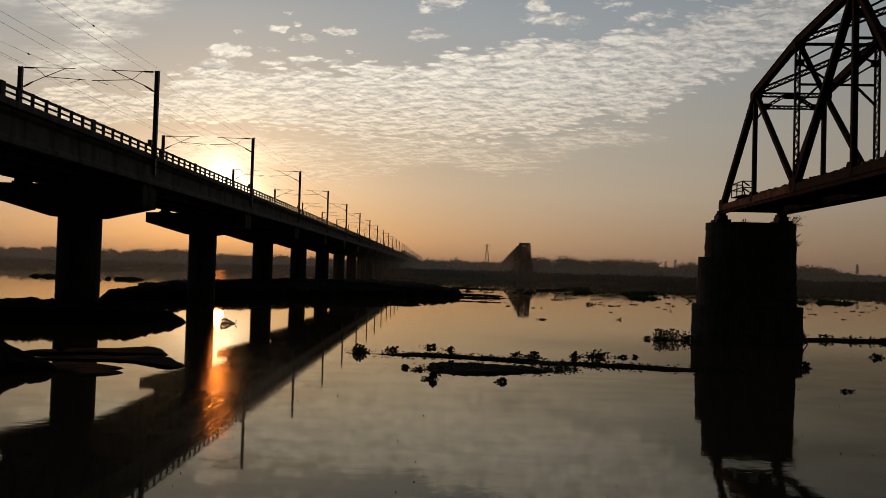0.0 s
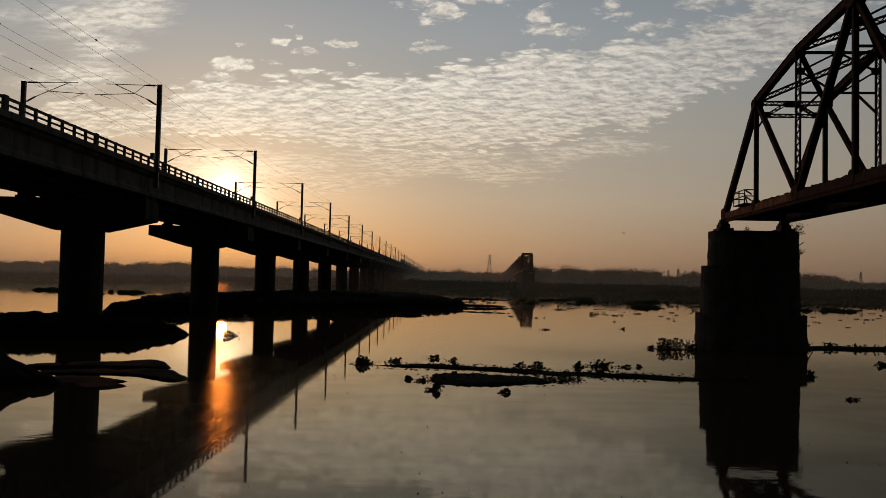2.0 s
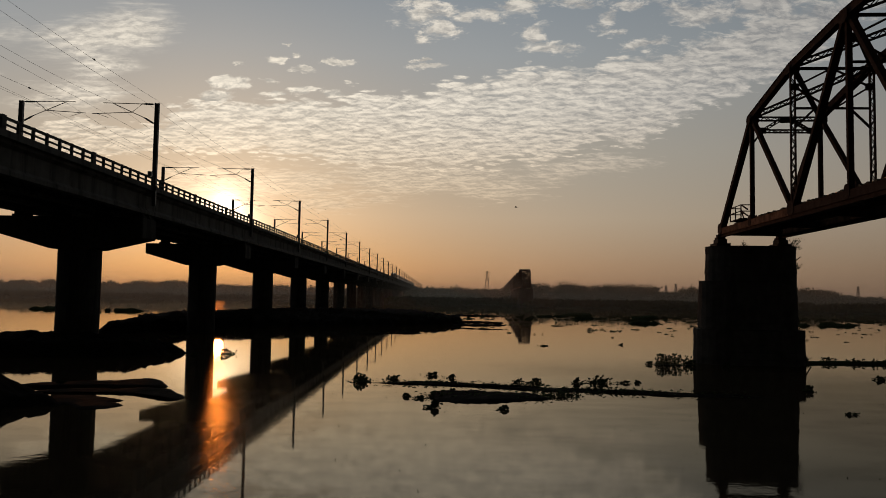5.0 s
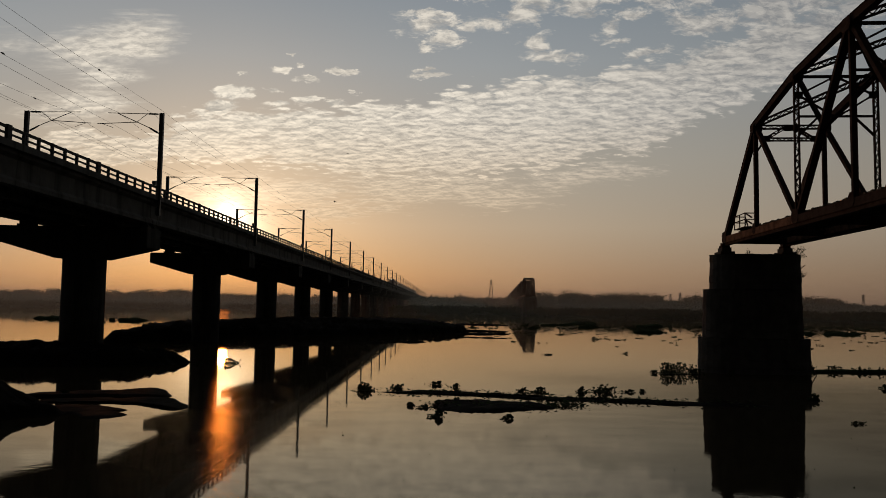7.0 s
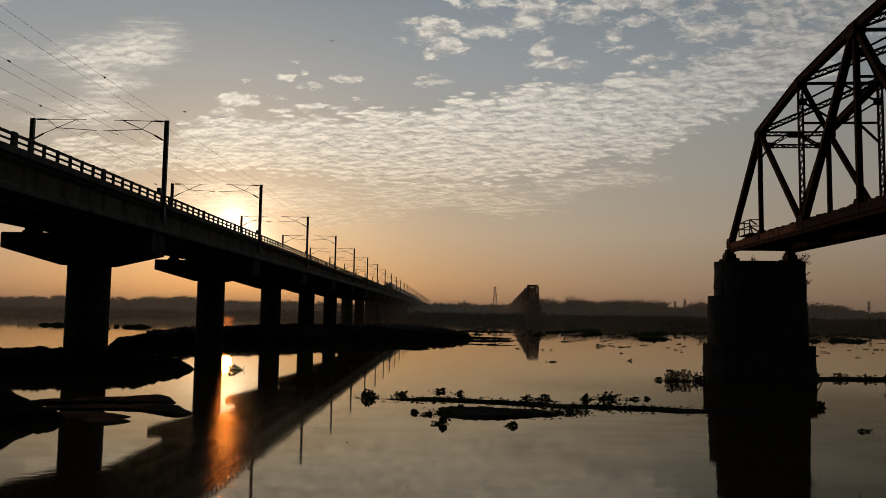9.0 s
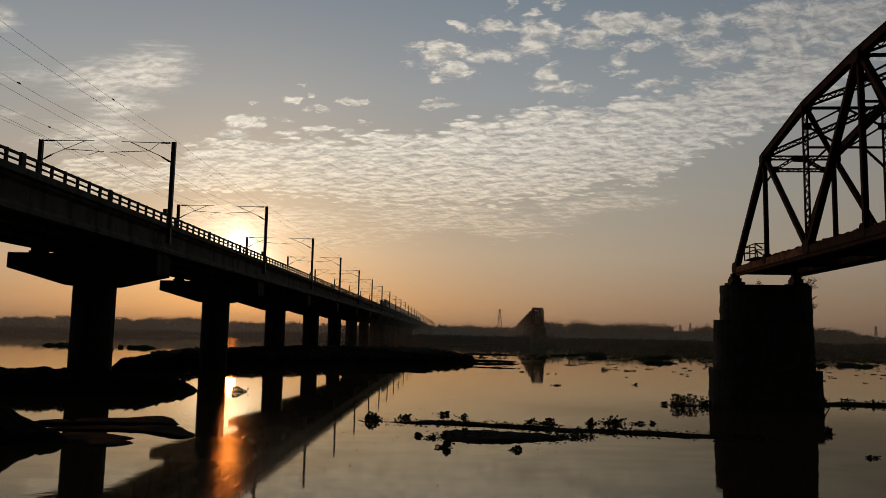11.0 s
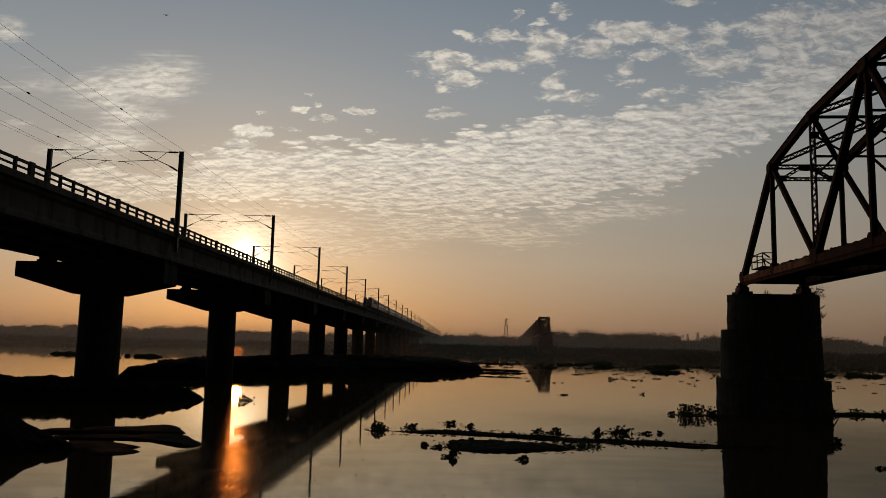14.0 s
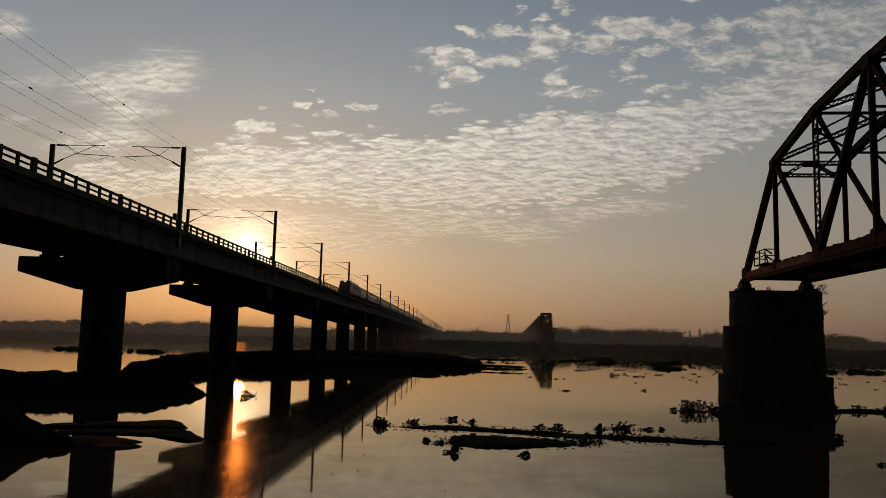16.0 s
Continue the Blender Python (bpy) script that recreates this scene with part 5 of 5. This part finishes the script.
def make_train():
    t = thing("passenger_train", "electric locomotive hauling a long grey passenger train over the viaduct", "train")
    bm = B()
    out = [(-1.5, 1.0), (1.5, 1.0), (1.55, 2.4), (1.5, 3.7), (1.15, 4.12), (-1.15, 4.12), (-1.5, 3.7), (-1.55, 2.4)]
    prism(bm, out, 1.2, 18.4)
    # cab noses with raked windscreens
    for y0, s in ((0.0, 1), (19.6, -1)):
        shape(bm, [(-1.45, y0 + s * 0.25, 0.6), (1.45, y0 + s * 0.25, 0.6), (1.5, y0 + s * 1.2, 0.6), (-1.5, y0 + s * 1.2, 0.6), (-1.5, y0, 2.35), (1.5, y0, 2.35), (1.55, y0 + s * 1.2, 2.35), (-1.55, y0 + s * 1.2, 2.35)], CUBE)
        shape(bm, [(-1.5, y0, 2.352), (1.5, y0, 2.352), (1.55, y0 + s * 1.2, 2.352), (-1.55, y0 + s * 1.2, 2.352), (-1.25, y0 + s * 0.5, 4.0), (1.25, y0 + s * 0.5, 4.0), (1.15, y0 + s * 1.2, 4.12), (-1.15, y0 + s * 1.2, 4.12)], CUBE)
    loco = part("locomotive", bm, LOCO, t, "red and grey electric locomotive")
    part("underframe", boxes((-1.4, 1.4, 0.8, 18.8, 0.75, 1.0), (-1.3, 1.3, 7.0, 12.5, 0.3, 0.76)), STEEL, loco)
    for y in (4.2, 15.4):
        part("bogie", BOGIE, None, loco, at=(0, y, 0))
    bm = B()
    for x in (-0.7, 0.7):
        shape(bm, [(x - 0.55, 0.06, 2.5), (x + 0.55, 0.06, 2.5), (x + 0.55, 0.1, 2.5), (x - 0.55, 0.1, 2.5), (x - 0.5, 0.38, 3.35), (x + 0.5, 0.38, 3.35), (x + 0.5, 0.46, 3.35), (x - 0.5, 0.46, 3.35)], CUBE)
    part("windscreen", bm, GLASS, loco)
    bm = B()
    tube(bm, (0, 0.26, 3.84), (0, 0.62, 3.84), 0.26, 0.26, 14)
    part("headlamp_housing", bm, STEEL, loco)
    bm = B()
    tube(bm, (0, 0.22, 3.84), (0, 0.26, 3.84), 0.2, 0.2, 14)
    part("headlamp", bm, LAMP, loco, "lit white headlamp")
    bm = B()
    box(bm, -1.5, 1.5, 0.02, 0.3, 0.95, 1.25)
    for x in (-0.9, 0.9):
        tube(bm, (x, -0.45, 1.05), (x, 0.2, 1.05), 0.1, 0.1, 8)
        tube(bm, (x, -0.5, 1.05), (x, -0.45, 1.05), 0.25, 0.25, 10)
    part("buffer_beam", bm, STEEL, loco)
    bm = B()
    for y in (3.2, 4.6, 6.0, 9.0, 12.0):
        box(bm, -1.0, 1.0, y, y + 0.9, 4.12, 4.3)
    part("roof_equipment", bm, ROOF, loco)
    bm = B()
    for x in (-0.45, 0.45):
        beam(bm, (x, 14.0, 4.2), (x * 0.8, 15.6, 4.8), 0.05, 0.05)
        beam(bm, (x * 0.8, 15.6, 4.8), (x * 0.7, 14.3, 5.5), 0.05, 0.05)
    box(bm, -0.85, 0.85, 14.2, 14.4, 5.5, 5.56)
    box(bm, -0.6, 0.6, 13.8, 16.2, 4.122, 4.25)
    part("pantograph", bm, GALV, loco)
    for s in (-1, 1):
        for y in (2.2, 17.0):
            part("cab_window", boxes((s * 1.5 - 0.07, s * 1.5 + 0.07, y, y + 0.7, 2.5, 3.3)), GLASS, loco)
        for y in (5.5, 8.0, 10.5, 13.0):
            part("side_grille", boxes((s * 1.52 - 0.05, s * 1.52 + 0.05, y, y + 1.4, 2.3, 3.2)), STEEL, loco)
    body = B()
    L = 23.0
    prism(body, [(-1.6, 1.0), (1.6, 1.0), (1.62, 2.2), (1.57, 3.3), (-1.57, 3.3), (-1.62, 2.2)], 0, L)
    body = mesh_of("coach", body, COACH)
    roof = B()
    prism(roof, [(1.57, 3.302), (1.38, 3.68), (0.9, 3.95), (0.3, 4.05), (-0.3, 4.05), (-0.9, 3.95), (-1.38, 3.68), (-1.57, 3.302)], 0, L)
    roof = mesh_of("roof", roof, ROOF)
    band = mesh_of("window_band", boxes((-1.628, 1.628, 0.05, L - 0.05, 2.05, 2.95)), STRIPE)
    pane = mesh_of("window", boxes((-1.635, 1.635, -0.55, 0.55, 2.2, 2.85)), GLASS)
    door = mesh_of("door", boxes((-1.64, 1.64, -0.42, 0.42, 1.1, 3.05)), ROOF)
    ends = mesh_of("gangway", boxes((-0.7, 0.7, -0.35, 0.0, 1.1, 3.2)), STEEL)
    under = mesh_of("underframe", boxes((-1.3, 1.3, 0.2, L - 0.2, 0.75, 0.998), (-1.2, 1.2, 8.0, 15.0, 0.3, 0.76)), STEEL)
    for i in range(16):
        c = part("coach", body, None, t, at=(0, 20.4 + 23.6 * i, 0))
        part("roof", roof, None, c)
        part("window_band", band, None, c)
        part("underframe", under, None, c)
        part("gangway", ends, None, c)
        for y in (3.4, 19.6):
            part("bogie", BOGIE, None, c, at=(0, y, 0))
        for y in (0.9, 22.1):
            part("door", door, None, c, at=(0, y, 0))
        for j in range(9):
            part("window", pane, None, c, at=(0, 3.1 + 2.1 * j, 0))
    return t


train = make_train()


# ---- birds ----
DARK = material("dark_feathers", (0.03, 0.028, 0.026), 0.8, 0.0, 0.3, 8, 60, 0.1, 0.1)


def make_bird(span):
    t = thing("bird", "small dark bird flying over the river with raised wings", "bird", group="birds")
    s = span
    bm = B()
    tube(bm, (0, -0.24 * s, 0), (0, 0.0, 0.0), 0.03 * s, 0.075 * s, 8)
    tube(bm, (0, 0.0, 0.0), (0, 0.2 * s, 0.02 * s), 0.075 * s, 0.05 * s, 8)
    tube(bm, (0, 0.2 * s, 0.02 * s), (0, 0.32 * s, 0.02 * s), 0.05 * s, 0.008 * s, 8)
    part("body", bm, DARK, t)
    for d in (-1, 1):
        bm = B()
        pts = [(0.03, 0.1, 0.02), (0.28, 0.13, 0.13), (0.5, -0.02, 0.17), (0.27, -0.06, 0.12), (0.03, -0.1, 0.02)]
        top = [(d * x * s, y * s, z * s) for x, y, z in pts]
        low = [(x, y, z - 0.015 * s) for x, y, z in top]
        shape(bm, top + low, [(0, 1, 3, 4), (1, 2, 3), (5, 9, 8, 6), (6, 8, 7)] + [(a, (a + 1) % 5, (a + 1) % 5 + 5, a + 5) for a in range(5)])
        part("wing", bm, DARK, t)
    bm = B()
    shape(bm, [(-0.04 * s, -0.2 * s, 0), (0.04 * s, -0.2 * s, 0), (0.09 * s, -0.42 * s, 0.01 * s), (-0.09 * s, -0.42 * s, 0.01 * s),
               (-0.04 * s, -0.2 * s, 0.02 * s), (0.04 * s, -0.2 * s, 0.02 * s), (0.09 * s, -0.42 * s, 0.02 * s), (-0.09 * s, -0.42 * s, 0.02 * s)], CUBE)
    part("tail", bm, DARK, t)
    return t


birds = [make_bird(s) for s in (0.5, 0.55, 0.55, 0.45, 0.5)]


# ---- what moves ----
# seconds and place, bird by bird
FLIGHTS = (
    ((0.0, 35.4, 80, 12.1), (1.0, 26.55, 80, 11.86), (2.0, 18.8, 80, 10.8), (3.5, 4.52, 80, 11.3), (16.0, -105.6, 80, 8.5)),
    ((0.0, 52.4, 75, 20.8), (3.0, 25.37, 75, 16.13), (4.2, 14.57, 75, 14.26), (16.0, -92, 75, 30)),
    ((0.0, -60, 600, 60), (6.0, -34, 200, 30), (8.5, -22.82, 75, 22.27), (9.2, -25.94, 70, 24.81), (16.0, -56, 21, 49)),
    ((0.0, -22.3, 231, 12), (8.7, -11.34, 75, 29.71), (9.2, -10.71, 66, 30.74), (16.0, -2, -56, 44)),
    ((0.0, -40, -280, 25), (13.9, -26.29, 62, 33.47), (15.1, -25.6, 95, 41.03), (16.0, -25.1, 120, 46.7)))


def motions():
    walk(train, [(t, pose(-30.9, 205.4 + 28.7 * (16.0 - t), 16.36)) for t in (0.0, 4.0, 8.0, 12.0, 16.0)])
    for bird, rows in zip(birds, FLIGHTS):
        keyed = []
        for i, (t, x, y, z) in enumerate(rows):
            a, b = rows[max(0, i - 1)], rows[min(len(rows) - 1, i + 1)]
            turn = math.degrees(math.atan2(a[1] - b[1], b[2] - a[2]))
            keyed.append((t, pose(x, y, z, 0, 0, turn)))
        walk(bird, keyed)


motions()
